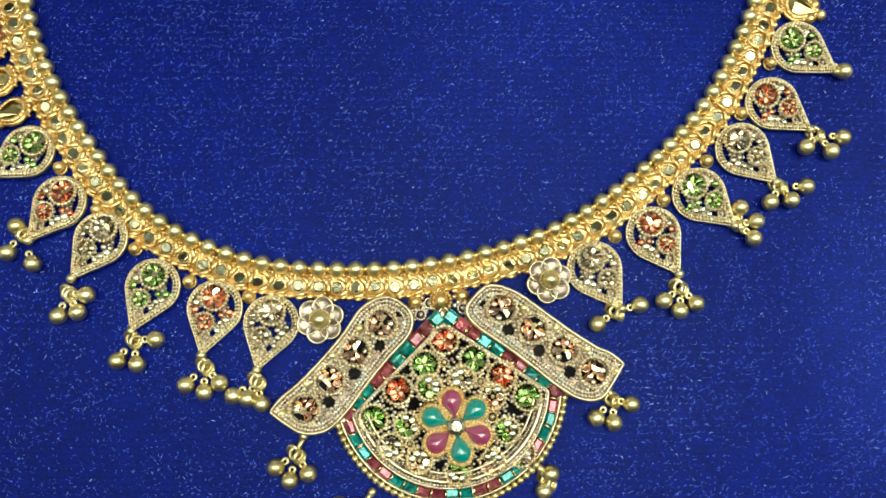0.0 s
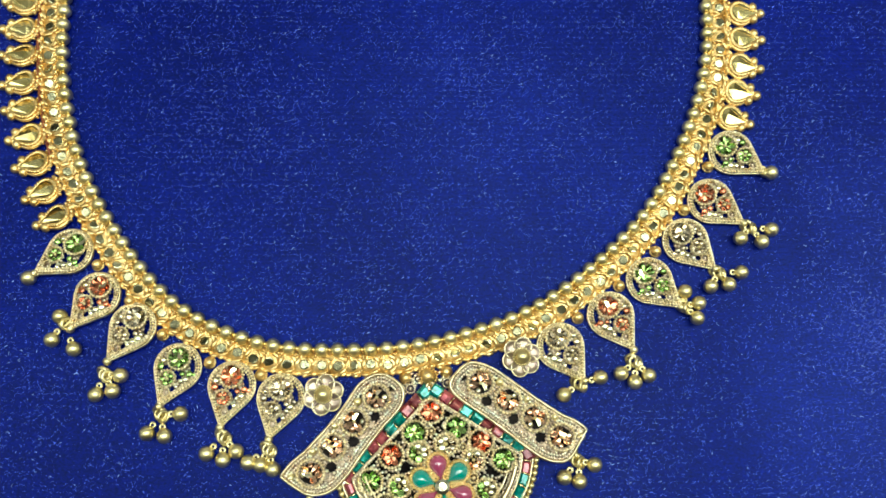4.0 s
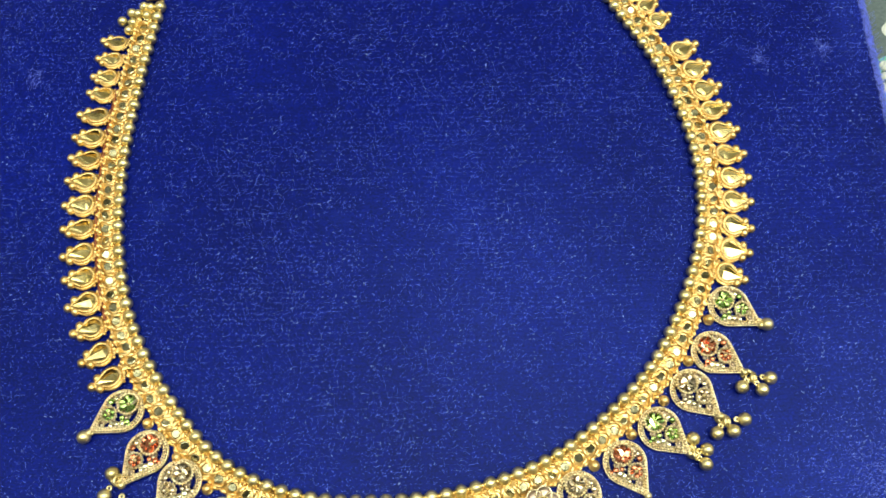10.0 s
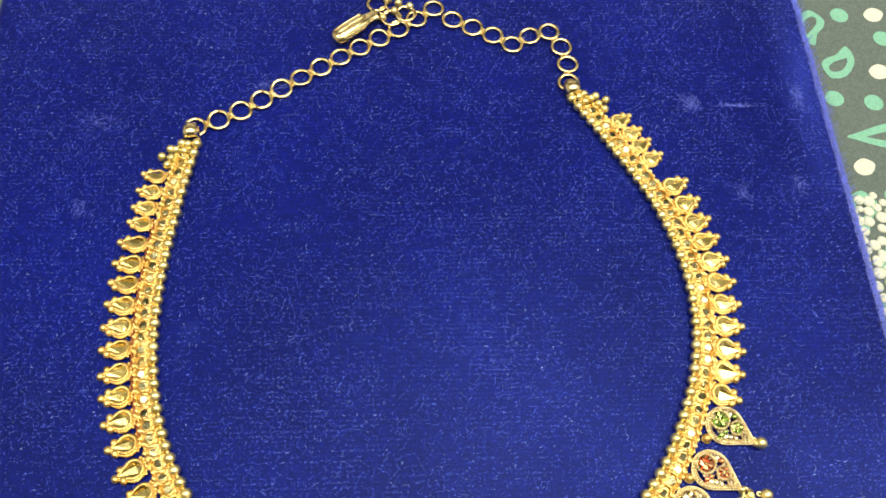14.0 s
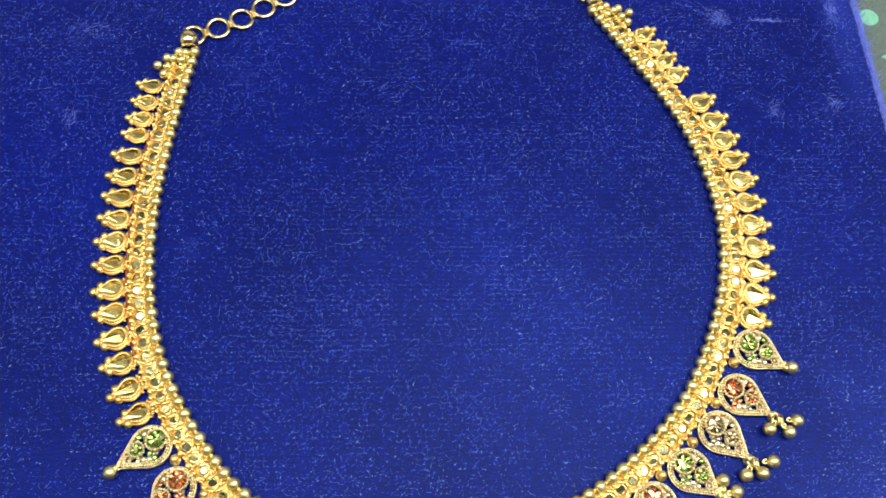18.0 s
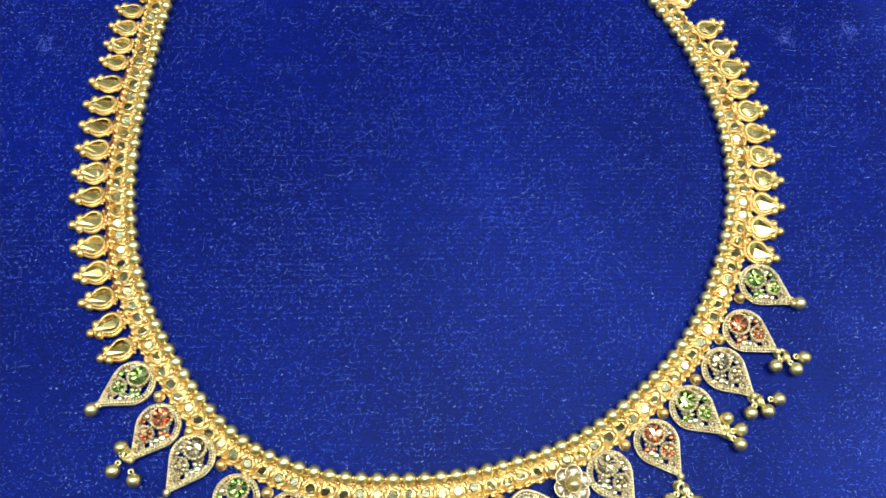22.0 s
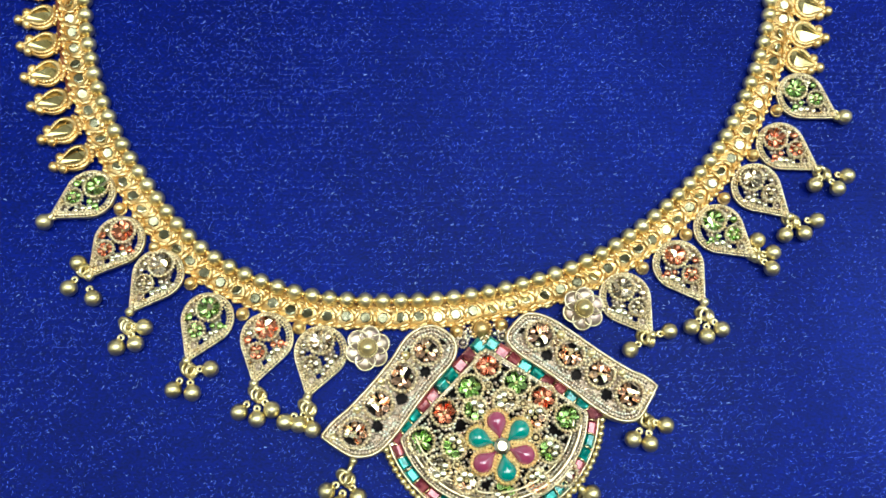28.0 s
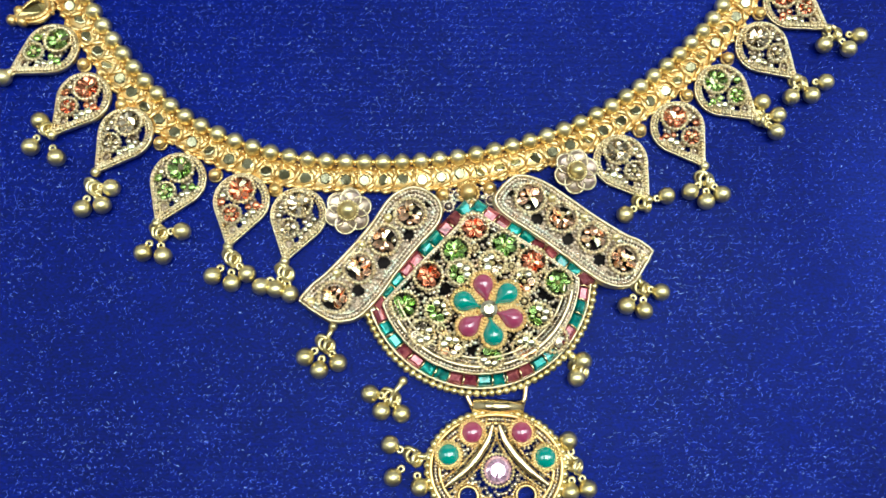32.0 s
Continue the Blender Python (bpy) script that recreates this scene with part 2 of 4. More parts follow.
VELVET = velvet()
CLOTH = varied(shader("printed_cotton", (0.10, 0.14, 0.14), 0.9), 1.2, (0.078, 0.11, 0.112), (0.125, 0.162, 0.162), 0.4, 3.0)
MINT = varied(shader("mint_print", (0.25, 0.6, 0.47), 0.9), 1.2, (0.15, 0.40, 0.32), (0.21, 0.50, 0.40), 0.4, 3.0)
WHITE_PRINT = varied(shader("white_print", (0.75, 0.76, 0.7), 0.9), 1.2, (0.52, 0.56, 0.50), (0.70, 0.73, 0.67), 0.4, 3.0)

# ---- shapes, all in millimetres ----
MM = 0.001


def ball(r, c=(0, 0, 0), seg=14, rings=8, squash=1.0):
    v = [(0, 0, -r * squash)]
    for i in range(1, rings):
        a = math.pi * i / rings - math.pi / 2
        v += [(r * math.cos(a) * math.cos(2 * math.pi * k / seg), r * math.cos(a) * math.sin(2 * math.pi * k / seg), r * squash * math.sin(a)) for k in range(seg)]
    v.append((0, 0, r * squash))
    f = [(0, 1 + (k + 1) % seg, 1 + k) for k in range(seg)]
    for i in range(rings - 2):
        o = 1 + i * seg
        f += [(o + k, o + (k + 1) % seg, o + seg + (k + 1) % seg, o + seg + k) for k in range(seg)]
    o, top = 1 + (rings - 2) * seg, len(v) - 1
    f += [(o + k, o + (k + 1) % seg, top) for k in range(seg)]
    return np.array(v) + np.array(c), f


def tube(path, r, sides=6, closed=False, flat=1.0):
    """A wire along a path; flat scales its height."""
    p = np.asarray(path, float)
    n = len(p)
    if closed:
        t = np.roll(p, -1, 0) - np.roll(p, 1, 0)
    else:
        t = np.gradient(p, axis=0)
    t /= np.linalg.norm(t, axis=1)[:, None] + 1e-9
    side = np.stack([-t[:, 1], t[:, 0], 0 * t[:, 0]], 1)
    bad = np.linalg.norm(side, axis=1) < 1e-3
    side[bad] = (1, 0, 0)
    side /= np.linalg.norm(side, axis=1)[:, None]
    up = np.cross(t, side)
    up[up[:, 2] < 0] *= 1
    a = np.arange(sides) * 2 * math.pi / sides
    rr = np.broadcast_to(np.asarray(r, float), (n,))
    v = p[:, None] + rr[:, None, None] * (np.cos(a)[None, :, None] * side[:, None] + flat * np.sin(a)[None, :, None] * up[:, None])
    f = []
    for i in range(n if closed else n - 1):
        j = (i + 1) % n
        f += [(i * sides + k, i * sides + (k + 1) % sides, j * sides + (k + 1) % sides, j * sides + k) for k in range(sides)]
    if not closed:
        f += [tuple(range(sides))[::-1], tuple(range((n - 1) * sides, n * sides))]
    return v.reshape(-1, 3), f


def circle(r, n=24, x=0, y=0, z=0, start=0.0):
    a = np.arange(n) * 2 * math.pi / n + start
    return np.stack([x + r * np.cos(a), y + r * np.sin(a), z + 0 * a], 1)


def hoop(r, wire, x=0, y=0, z=0, n=20, sides=6):
    return tube(circle(r, n, x, y, z), wire, sides, True)


def milled(path, r, step, closed=True):
    """A beaded wire along a path, one swelling to each step."""
    p = np.asarray(path, float)
    if closed:
        p = np.vstack([p, p[:1]])
    s = np.r_[0, np.cumsum(np.linalg.norm(np.diff(p, axis=0), axis=1))]
    n = 4 * max(3, round(s[-1] / step))
    at = np.linspace(0, s[-1], n, endpoint=not closed)
    q = np.stack([np.interp(at, s, p[:, k]) for k in range(3)], 1)
    return tube(q, r * np.tile((0.22, 0.84, 1.08, 0.84), n // 4), 6, closed)


def ribbon(path, z0, z1):
    """An upright wall along a closed path."""
    p = np.asarray(path, float)
    n = len(p)
    v = np.vstack([np.c_[p[:, :2], np.full(n, z0)], np.c_[p[:, :2], p[:, 2] * 0 + z1]])
    return v, [(i, (i + 1) % n, n + (i + 1) % n, n + i) for i in range(n)]


def disc(r, x, y, z, n=10, thick=0.35, tilt=0.0, way=0.0):
    """A small flat plate with a bevelled rim, tilted towards a way (radians)."""
    v, f = [], []
    for q, h in ((1.0, 0.0), (1.0, thick * 0.6), (0.8, thick)):
        v += [(q * r * math.cos(2 * math.pi * k / n), q * r * math.sin(2 * math.pi * k / n), h) for k in range(n)]
    for i in (0, n):
        f += [(i + k, i + (k + 1) % n, i + n + (k + 1) % n, i + n + k) for k in range(n)]
    f += [tuple(range(2 * n, 3 * n)), tuple(range(n))[::-1]]
    m = Matrix.Rotation(way, 3, "Z") @ Matrix.Rotation(tilt, 3, "Y") @ Matrix.Rotation(-way, 3, "Z")
    return np.array([m @ Vector(p) for p in v]) + (x, y, z), f


def offset_path(path, d):
    """A closed path moved inwards by d."""
    p = np.asarray(path, float)
    t = np.roll(p, -1, 0) - np.roll(p, 1, 0)
    n = np.stack([-t[:, 1], t[:, 0]], 1)
    n /= np.linalg.norm(n, axis=1)[:, None] + 1e-9
    area = np.sum(p[:, 0] * np.roll(p[:, 1], -1) - np.roll(p[:, 0], -1) * p[:, 1])
    q = p.copy()
    q[:, :2] += n * d * np.sign(area)
    return q


def even_loop(points, n, smooth=True):
    """n places at even steps round a closed line."""
    p = np.array(points, float)
    if smooth:
        k, fine = len(p), []
        for i in range(k):
            a, b, c, e = p[i - 1], p[i], p[(i + 1) % k], p[(i + 2) % k]
            fine += [0.5 * (2 * b + (c - a) * u + (2 * a - 5 * b + 4 * c - e) * u * u + (3 * b - a - 3 * c + e) * u ** 3) for u in np.linspace(0, 1, 12, endpoint=False)]
        p = np.array(fine)
    p = np.vstack([p, p[:1]])
    s = np.r_[0, np.cumsum(np.linalg.norm(np.diff(p, axis=0), axis=1))]
    at = np.linspace(0, s[-1], n, endpoint=False)
    return np.stack([np.interp(at, s, p[:, k]) for k in range(p.shape[1])], 1)


def inside(x, y, path):
    hit, j = False, len(path) - 1
    for i in range(len(path)):
        if (path[i][1] > y) != (path[j][1] > y) and x < (path[j][0] - path[i][0]) * (y - path[i][1]) / (path[j][1] - path[i][1]) + path[i][0]:
            hit = not hit
        j = i
    return hit


def joined(shapes):
    vs, fs, n = [], [], 0
    for v, f in shapes:
        vs.append(np.asarray(v, float))
        fs += [tuple(i + n for i in face) for face in f]
        n += len(v)
    return (np.concatenate(vs) if vs else np.zeros((0, 3))), fs


def mesh_of(name, shape, material, smooth=True):
    v, f = shape
    me = bpy.data.meshes.new(name)
    me.from_pydata((np.asarray(v) * MM).tolist(), [], f)
    me.materials.append(material)
    if smooth:
        me.polygons.foreach_set("use_smooth", [True] * len(me.polygons))
    me.update()
    return me


def part(name, me, parent, x=0, y=0, z=0, turn=0, label=""):
    """A mesh as one object under its thing, at a place in millimetres and a turn in degrees about the upright."""
    ob = new(name, me)
    ob.parent = parent
    ob.location, ob.rotation_euler = (x * MM, y * MM, z * MM), (0, 0, radians(turn))
    return tagged(ob, label)


def curve_through(points, n):
    """n places at even steps along a smooth line through the points."""
    p = np.array(points, float)
    p = np.vstack([2 * p[0] - p[1], p, 2 * p[-1] - p[-2]])
    fine = []
    for i in range(1, len(p) - 2):
        for u in np.linspace(0, 1, 24, endpoint=False):
            fine.append(0.5 * (2 * p[i] + (p[i + 1] - p[i - 1]) * u + (2 * p[i - 1] - 5 * p[i] + 4 * p[i + 1] - p[i + 2]) * u * u
                               + (3 * p[i] - p[i - 1] - 3 * p[i + 1] + p[i + 2]) * u ** 3))
    fine.append(p[-2])
    fine = np.array(fine)
    s = np.r_[0, np.cumsum(np.linalg.norm(np.diff(fine, axis=0), axis=1))]
    at = np.linspace(0, s[-1], n)
    return np.stack([np.interp(at, s, fine[:, k]) for k in range(p.shape[1])], 1), s[-1]


# ---- the pad, the cloth and the room ----


def rounded_block(x0, y0, x1, y1, top, bottom, r, corner):
    """A slab with soft upper edges and rounded corners."""
    loops = []
    for deg in (90, 75, 60, 45, 30, 15, 0):
        inset, z = r * (1 - math.cos(radians(deg))), top - r * (1 - math.sin(radians(deg)))
        loops.append((inset, z))
    loops.append((0, bottom))
    v, f, n = [], [], 28
    for inset, z in loops:
        c = max(corner - inset, 0.5)
        for (cx, cy, a0) in ((x1 - corner, y1 - corner, 0), (x0 + corner, y1 - corner, 90), (x0 + corner, y0 + corner, 180), (x1 - corner, y0 + corner, 270)):
            for k in range(7):
                a = radians(a0 + 15 * k)
                v.append((cx + c * math.cos(a), cy + c * math.sin(a), z))
    for i in range(len(loops) - 1):
        f += [(i * n + (k + 1) % n, i * n + k, (i + 1) * n + k, (i + 1) * n + (k + 1) % n) for k in range(n)]
    f.append(tuple(range(n)))
    return v, f


PAD_X0, PAD_X1, PAD_Y0, PAD_Y1 = -147.5, 126.8, -95, 300
CLOTH_Z = -12
pad = new("display_pad")
tagged(pad, "flat jewellery display pad covered in royal blue velvet", "display pad")
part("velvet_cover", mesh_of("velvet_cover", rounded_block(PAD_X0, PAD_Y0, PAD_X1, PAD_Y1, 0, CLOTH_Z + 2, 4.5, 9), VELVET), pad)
part("base_board", mesh_of("base_board", rounded_block(PAD_X0 + 1, PAD_Y0 + 1, PAD_X1 - 1, PAD_Y1 - 1, CLOTH_Z + 2.5, CLOTH_Z + 0.01, 0.5, 9), BOARD), pad, label="thin grey backing board")


def fibres(count, length, width, lift, crowd=0.0, area=(PAD_X0 + 4, -52, PAD_X1 - 3, 232), lean=0.35, slope=None):
    """Short loose threads lying on the velvet, more of them in rubbed patches and along the ribs."""
    v, f = [], []
    for i in range(count):
        x, y = random.uniform(area[0], area[2]), random.uniform(area[1], area[3])
        if not crowd and not slope:
            x, y = random.gauss((area[0] + area[2]) / 2, (area[2] - area[0]) / 4), random.gauss((area[1] + area[3]) / 2, (area[3] - area[1]) / 4)
        rubbed = noise.noise(Vector((x * 0.16, y * 0.16, 3.0))) + 0.6 * noise.noise(Vector((x * 0.035, y * 0.035, 9.0)))
        if random.random() < crowd * (0.55 - 0.9 * rubbed):
            continue
        if crowd and random.random() < 0.45:
            y = round(y / 1.34) * 1.34 + random.gauss(0, 0.13)
        a, l, w = random.uniform(0, 2 * math.pi), random.uniform(*length), random.uniform(*width)
        if random.random() < 0.6:
            a = random.gauss(lean, 0.5)
        rise = random.uniform(*lift) * l
        dx, dy = l * math.cos(a), l * math.sin(a)
        ox, oy = -w * math.sin(a), w * math.cos(a)
        bend = random.uniform(-0.3, 0.3) * l
        mx, my = x + dx / 2 - bend * math.sin(a), y + dy / 2 + bend * math.cos(a)
        n = len(v)
        for px, py, h, q in ((x, y, 0, 0.7), (mx, my, rise * 0.8, 1.0), (x + dx, y + dy, rise, 0.5)):
            h -= slope * max(0.0, px - (PAD_X1 - 4.5)) ** 2 if slope and px < PAD_X1 else 0
            v += [(px + ox * q, py + oy * q, h), (px - ox * q, py - oy * q, h), (px, py, h + 1.6 * w * q)]
        for k in (0, 3):
            f += [(n + k, n + k + 3, n + k + 5, n + k + 2), (n + k + 2, n + k + 5, n + k + 4, n + k + 1)]
    return v, f


nap = part("velvet_nap", mesh_of("velvet_nap", fibres(220000, (0.15, 0.6), (0.02, 0.045), (0.0, 0.7), 0.75), NAP, False), pad, label="short raised blue pile fibres")
tagged(nap, kind="stuff")
lint = new("lint", mesh_of("lint", fibres(13000, (0.15, 0.7), (0.026, 0.06), (0.0, 0.6), 0.9), LINT, False))
tagged(lint, "pale specks of lint scattered over the blue velvet", "lint", kind="stuff")

# brushed marks; the last and largest is pale pile standing in for sheen
SCUFFS = ((77, 166.5, 85, 173.5, 240, 1.4), (88, 168.6, 102, 170.0, 200, 0.0), (114.5, 168, 118.5, 178, 200, 1.4), (107, 136, 113, 142, 110, 0.6), (89, 132, 95, 142, 120, 0.2),
          (-114, 160, -100, 168, 130, 0.5), (-110, 130, -105, 138, 90, 1.2), (-60, 176, -48, 180, 160, 0.2), (96, 10, 118, 34, 700, 0.2))
# fuzzy fibres, coloured pale in part for sheen on the rounded edge
edge_fuzz = part("edge_fuzz", mesh_of("edge_fuzz", fibres(12000, (0.3, 1.2), (0.03, 0.06), (0.3, 1.0), 0.0, (PAD_X1 - 3.5, 60, PAD_X1 - 0.6, 235), 0.0, 0.12), SCUFF, False), pad, label="pale raised pile along the edge")
tagged(edge_fuzz, kind="stuff")
for x0, y0, x1, y1, count, lean in SCUFFS:
    scuff = part("scuff", mesh_of("scuff", fibres(count, (0.3, 1.2), (0.02, 0.045), (0.0, 0.4), 0.0, (x0, y0, x1, y1), lean), SCUFF, False), pad, label="pale brushed mark in the pile")
    tagged(scuff, kind="stuff")

cloth = new("tablecloth")
tagged(cloth, "dark grey-green cotton cloth printed with mint paisleys and white dots", "tablecloth")


def flat(path, z):
    p = np.asarray(path, float)
    return np.c_[p[:, :2], np.full(len(p), z)], [tuple(range(len(p)))]


def band(outer, inner, z):
    n = len(outer)
    v = np.vstack([np.c_[outer[:, :2], np.full(n, z)], np.c_[inner[:, :2], np.full(n, z)]])
    return v, [(i, (i + 1) % n, n + (i + 1) % n, n + i) for i in range(n)]


part("cotton_sheet", mesh_of("cotton_sheet", ([(-500, -400, CLOTH_Z), (500, -400, CLOTH_Z), (500, 500, CLOTH_Z), (-500, 500, CLOTH_Z)], [(0, 1, 2, 3)]), CLOTH), cloth)


def paisley(length, width, hook):
    """The outline of a paisley, round end at the origin, tip along x."""
    pts = []
    for k in range(22):
        u = k / 22 * 2 * math.pi
        x = length * (0.5 - 0.5 * math.cos(u))
        y = width * 0.5 * math.sin(u) * (1.15 - x / length) + hook * (x / length) ** 2
        pts.append((x, y, 0))
    return even_loop(pts, 44)


CURL_OUTER = ((4.1, 8.1), (2.5, 6.8), (0, 4.3), (-3.8, 2.8), (-6, 0.3), (-5.5, -3.1), (-3.8, -5.9), (1.1, -5.3), (4.9, -1.2), (6.3, 3.1), (5.4, 6.9))
CURL_INNER = ((3.6, 2.8), (2.2, 2.4), (0.5, 1.9), (-2.2, 0.6), (-3.8, -1.5), (-2.7, -3.1), (0.5, -2.5), (3.0, 0.3))


def printed(name, shape, material, x, y, turn):
    part(name, mesh_of(name, shape, material, False), cloth, x, y, CLOTH_Z + 0.12, turn)


ring_print = band(*(even_loop([(x, y, 0) for x, y in line], 48) for line in (CURL_OUTER, CURL_INNER)), 0)
leaf_path = paisley(25, 14, -2)
middle = leaf_path.mean(0)
leaf_print = band(leaf_path, middle + (leaf_path - middle) * (0.5, 0.36, 1), 0)
dot = flat(circle(3.3, 20), 0)
white_dot = flat(even_loop([(3.9, 0, 0), (1, 3.2, 0), (-3.4, 1.4, 0), (-3.0, -2.1, 0), (0.6, -3.1, 0)], 20), 0)
# one repeat of the print, 52 mm high
for i in range(3):
    for row in range(-1, 4):
        x, y = 36 * i, 76 * row
        for px, py, turn in ((141.2, 195.2, 0), (135.0, 213.0, 205)):
            printed("paisley", ring_print, MINT, px + x, py + y, turn)
        printed("leaf_print", leaf_print, MINT, 161.5 + x, 165.6 + y, 186)
        for px, py in ((136.2, 180.6), (149.6, 178.8), (146.8, 217.6), (160.0, 206.8)):
            printed("mint_dot", dot, MINT, px + x, py + y, 0)
        for px, py in ((159.6, 217.8), (155.0, 192.0), (139.8, 153.0)):
            printed("white_dot", white_dot, WHITE_PRINT, px + x, py + y, 15)
        printed("paisley", ring_print, MINT, -160 - x, 187 + y, 30)
        printed("mint_dot", dot, MINT, -168 - x, 178 + y, 0)
        printed("white_dot", white_dot, WHITE_PRINT, -158 - x, 206 + y, 0)
# a round white flower of short stitches beside the pad
blossom = []
for k in range(34):
    a, q = k * 2.4, 1.5 + 8.5 * math.sqrt(k / 34)
    blossom.append(ball(1.3 + 0.9 * random.random(), (q * math.cos(a), 1.25 * q * math.sin(a), 0.2), 10, 6, 0.35))
part("stitched_flower", mesh_of("stitched_flower", joined(blossom), WHITE_PRINT), cloth, 138, 130, CLOTH_Z, 0, "raised white stitched flower")
part("stitched_flower", mesh_of("stitched_flower", joined(blossom), WHITE_PRINT), cloth, 136, 110, CLOTH_Z, 50, "raised white stitched flower")


def slab(name, x0, y0, z0, x1, y1, z1, label, paint=PLASTER):
    v = [(x, y, z) for z in (z0, z1) for y in (y0, y1) for x in (x0, x1)]
    f = [(0, 2, 3, 1), (4, 5, 7, 6), (0, 1, 5, 4), (2, 6, 7, 3), (0, 4, 6, 2), (1, 3, 7, 5)]
    return tagged(new(name, mesh_of(name, (v, f), paint, False)), label, name.split("_")[0], kind="structure")


# unseen room, added for reflections; two of its walls are dark for contrast
slab("floor", -2000, -1800, -1000, 2000, 1900, -900, "plain pale room floor")
slab("ceiling", -2000, -1800, 1800, 2000, 1900, 1900, "plain white painted ceiling", WHITEWASH)
slab("wall_north", -2000, 1900, -900, 2000, 2000, 1800, "plain unseen wall, made dark for contrast in reflections", DARK_WALL)
slab("wall_south", -2000, -1900, -900, 2000, -1800, 1800, "plain unseen wall, made dark for contrast in reflections", DARK_WALL)
slab("wall_east", 2000, -1800, -900, 2100, 1900, 1800, "plain cream plaster wall")
slab("wall_west", -2100, -1800, -900, -2000, 1900, 1800, "plain cream plaster wall")
table = new("table")
tagged(table, "plain table under the printed cloth", "table")
part("tabletop", mesh_of("tabletop", rounded_block(-500, -400, 500, 500, CLOTH_Z - 0.3, CLOTH_Z - 30, 2, 12), BOARD), table)
for x in (-450, 450):
    for y in (-350, 450):
        part("leg", mesh_of("leg", rounded_block(-25, -25, 25, 25, CLOTH_Z - 30, -900, 2, 6), BOARD), table, x, y)

# ---- the necklace ----
necklace = new("necklace")
tagged(necklace, "gold bridal necklace with enamel drops and gem-set pendant on velvet", "necklace")
STRAND = [(41.9, 171), (53.0, 152.2), (64.1, 130.3), (69.6, 106), (67.4, 82), (57.1, 58.1), (44.9, 42.9), (26.4, 29.3), (5.7, 22.3), (-13.8, 20.4), (-33.2, 22.2),
          (-50.7, 30.2), (-63.7, 44.6), (-74.2, 63), (-79.6, 84), (-80.6, 107), (-78.4, 132.6), (-75.0, 154.8)]
_, strand_length = curve_through(STRAND, 10)
N_BEADS = round(strand_length / 3.48) + 1
line, _ = curve_through(STRAND, N_BEADS)
fine_line, _ = curve_through(STRAND, 1200)


def frame_of(path):
    """Tangent and outward normal along the strand."""
    t = np.gradient(path, axis=0)
    t /= np.linalg.norm(t, axis=1)[:, None]
    n = np.stack([t[:, 1], -t[:, 0]], 1)
    away = path - np.array((-5.0, 100.0))
    n *= np.where((n * away).sum(1) > 0, 1, -1)[:, None]
    return t, n


tan, out = frame_of(line)
fine_tan, fine_out = frame_of(fine_line)
steps = np.r_[0, np.cumsum(np.linalg.norm(np.diff(fine_line, axis=0), axis=1))]


def along(s, off):
    """The place off millimetres outside the strand, s millimetres from its right end, and the outward turn in degrees."""
    p = np.array([np.interp(s, steps, fine_line[:, k]) for k in (0, 1)])
    n = np.array([np.interp(s, steps, fine_out[:, k]) for k in (0, 1)])
    n /= np.linalg.norm(n)
    return p[0] + off * n[0], p[1] + off * n[1], math.degrees(math.atan2(n[1], n[0]))


# inner row of balls and the row of mirror cups outside it; local x points outwards
bead_mesh = mesh_of("bead", ball(1.6, seg=18, rings=11), BEAD)
collar_mesh = mesh_of("collar", joined([ball(0.62, (0, 1.74, -0.25), 8, 5), ball(0.62, (0, -1.74, -0.25), 8, 5), hoop(0.8, 0.34, 1.65, 0, -0.6, 12)]), GOLD)
scale_wire = [tube([(-1.6, -1.75, 0.9), (-1.1, -1.3, 1.35), (0.1, -1.6, 1.4), (1.2, -1.75, 1.1)], (0.25, 0.48, 0.45, 0.25), 7, False, 0.6),
              tube([(-1.9, -0.1, 1.0), (-1.6, 0.8, 1.35), (-1.0, 1.5, 1.35), (0.0, 1.75, 1.0)], (0.25, 0.48, 0.42, 0.25), 7, False, 0.6),
              tube([(0.4, 1.9, 1.0), (1.25, 1.3, 1.3), (1.7, 0.4, 1.2), (1.9, -0.6, 0.9)], (0.25, 0.44, 0.42, 0.25), 7, False, 0.6)]
edge_scales = [tube([(1.95, y - 1.0, 0.8), (2.2, y - 0.2, 1.15), (1.9, y + 0.8, 1.0)], (0.25, 0.52, 0.25), 6, False, 0.7) for y in (-0.85, 0.85)]
cup_mesh = mesh_of("mirror_cup", joined(scale_wire + edge_scales
                                        + [ball(0.42, (-1.75, 1.72 * sy, 1.3), 7, 5) for sy in (-1, 1)] + [ball(0.36, (0.9, 1.74, 1.5), 6, 4)]), GOLD)
mirror_mesh = mesh_of("mirror", disc(1.14, 0, 0, 0, 7, 0.3), MIRROR, False)
for i, p in enumerate(line):
    turn = math.degrees(math.atan2(out[i][1], out[i][0]))
    bead = part("bead", bead_mesh, necklace, p[0], p[1], 1.6)
    part("collar", collar_mesh, bead, 0, 0, 0, turn)
    if i < 1 or i > N_BEADS - 2:
        continue
    cup = part("mirror_cup", cup_mesh, necklace, p[0] + 3.3 * out[i][0], p[1] + 3.3 * out[i][1], 0, turn + random.gauss(0, 11))
    m = part("mirror", mirror_mesh, cup, random.gauss(0, 0.14), random.gauss(0, 0.14), 1.12)
    m.rotation_euler = (radians(random.gauss(0, 13)), radians(random.gauss(0, 13)), random.uniform(0, 1))
edge = np.c_[fine_line + 5.2 * fine_out, np.full(len(fine_line), 0.75)][12:-12]
k0, k1 = 14, len(fine_line) - 14
strip_v = [(*(fine_line[i] + off * fine_out[i]), z) for i in range(k0, k1, 4) for off, z in ((0.5, 0.5), (1.0, 1.12), (5.0, 1.05), (5.3, 0.3))]
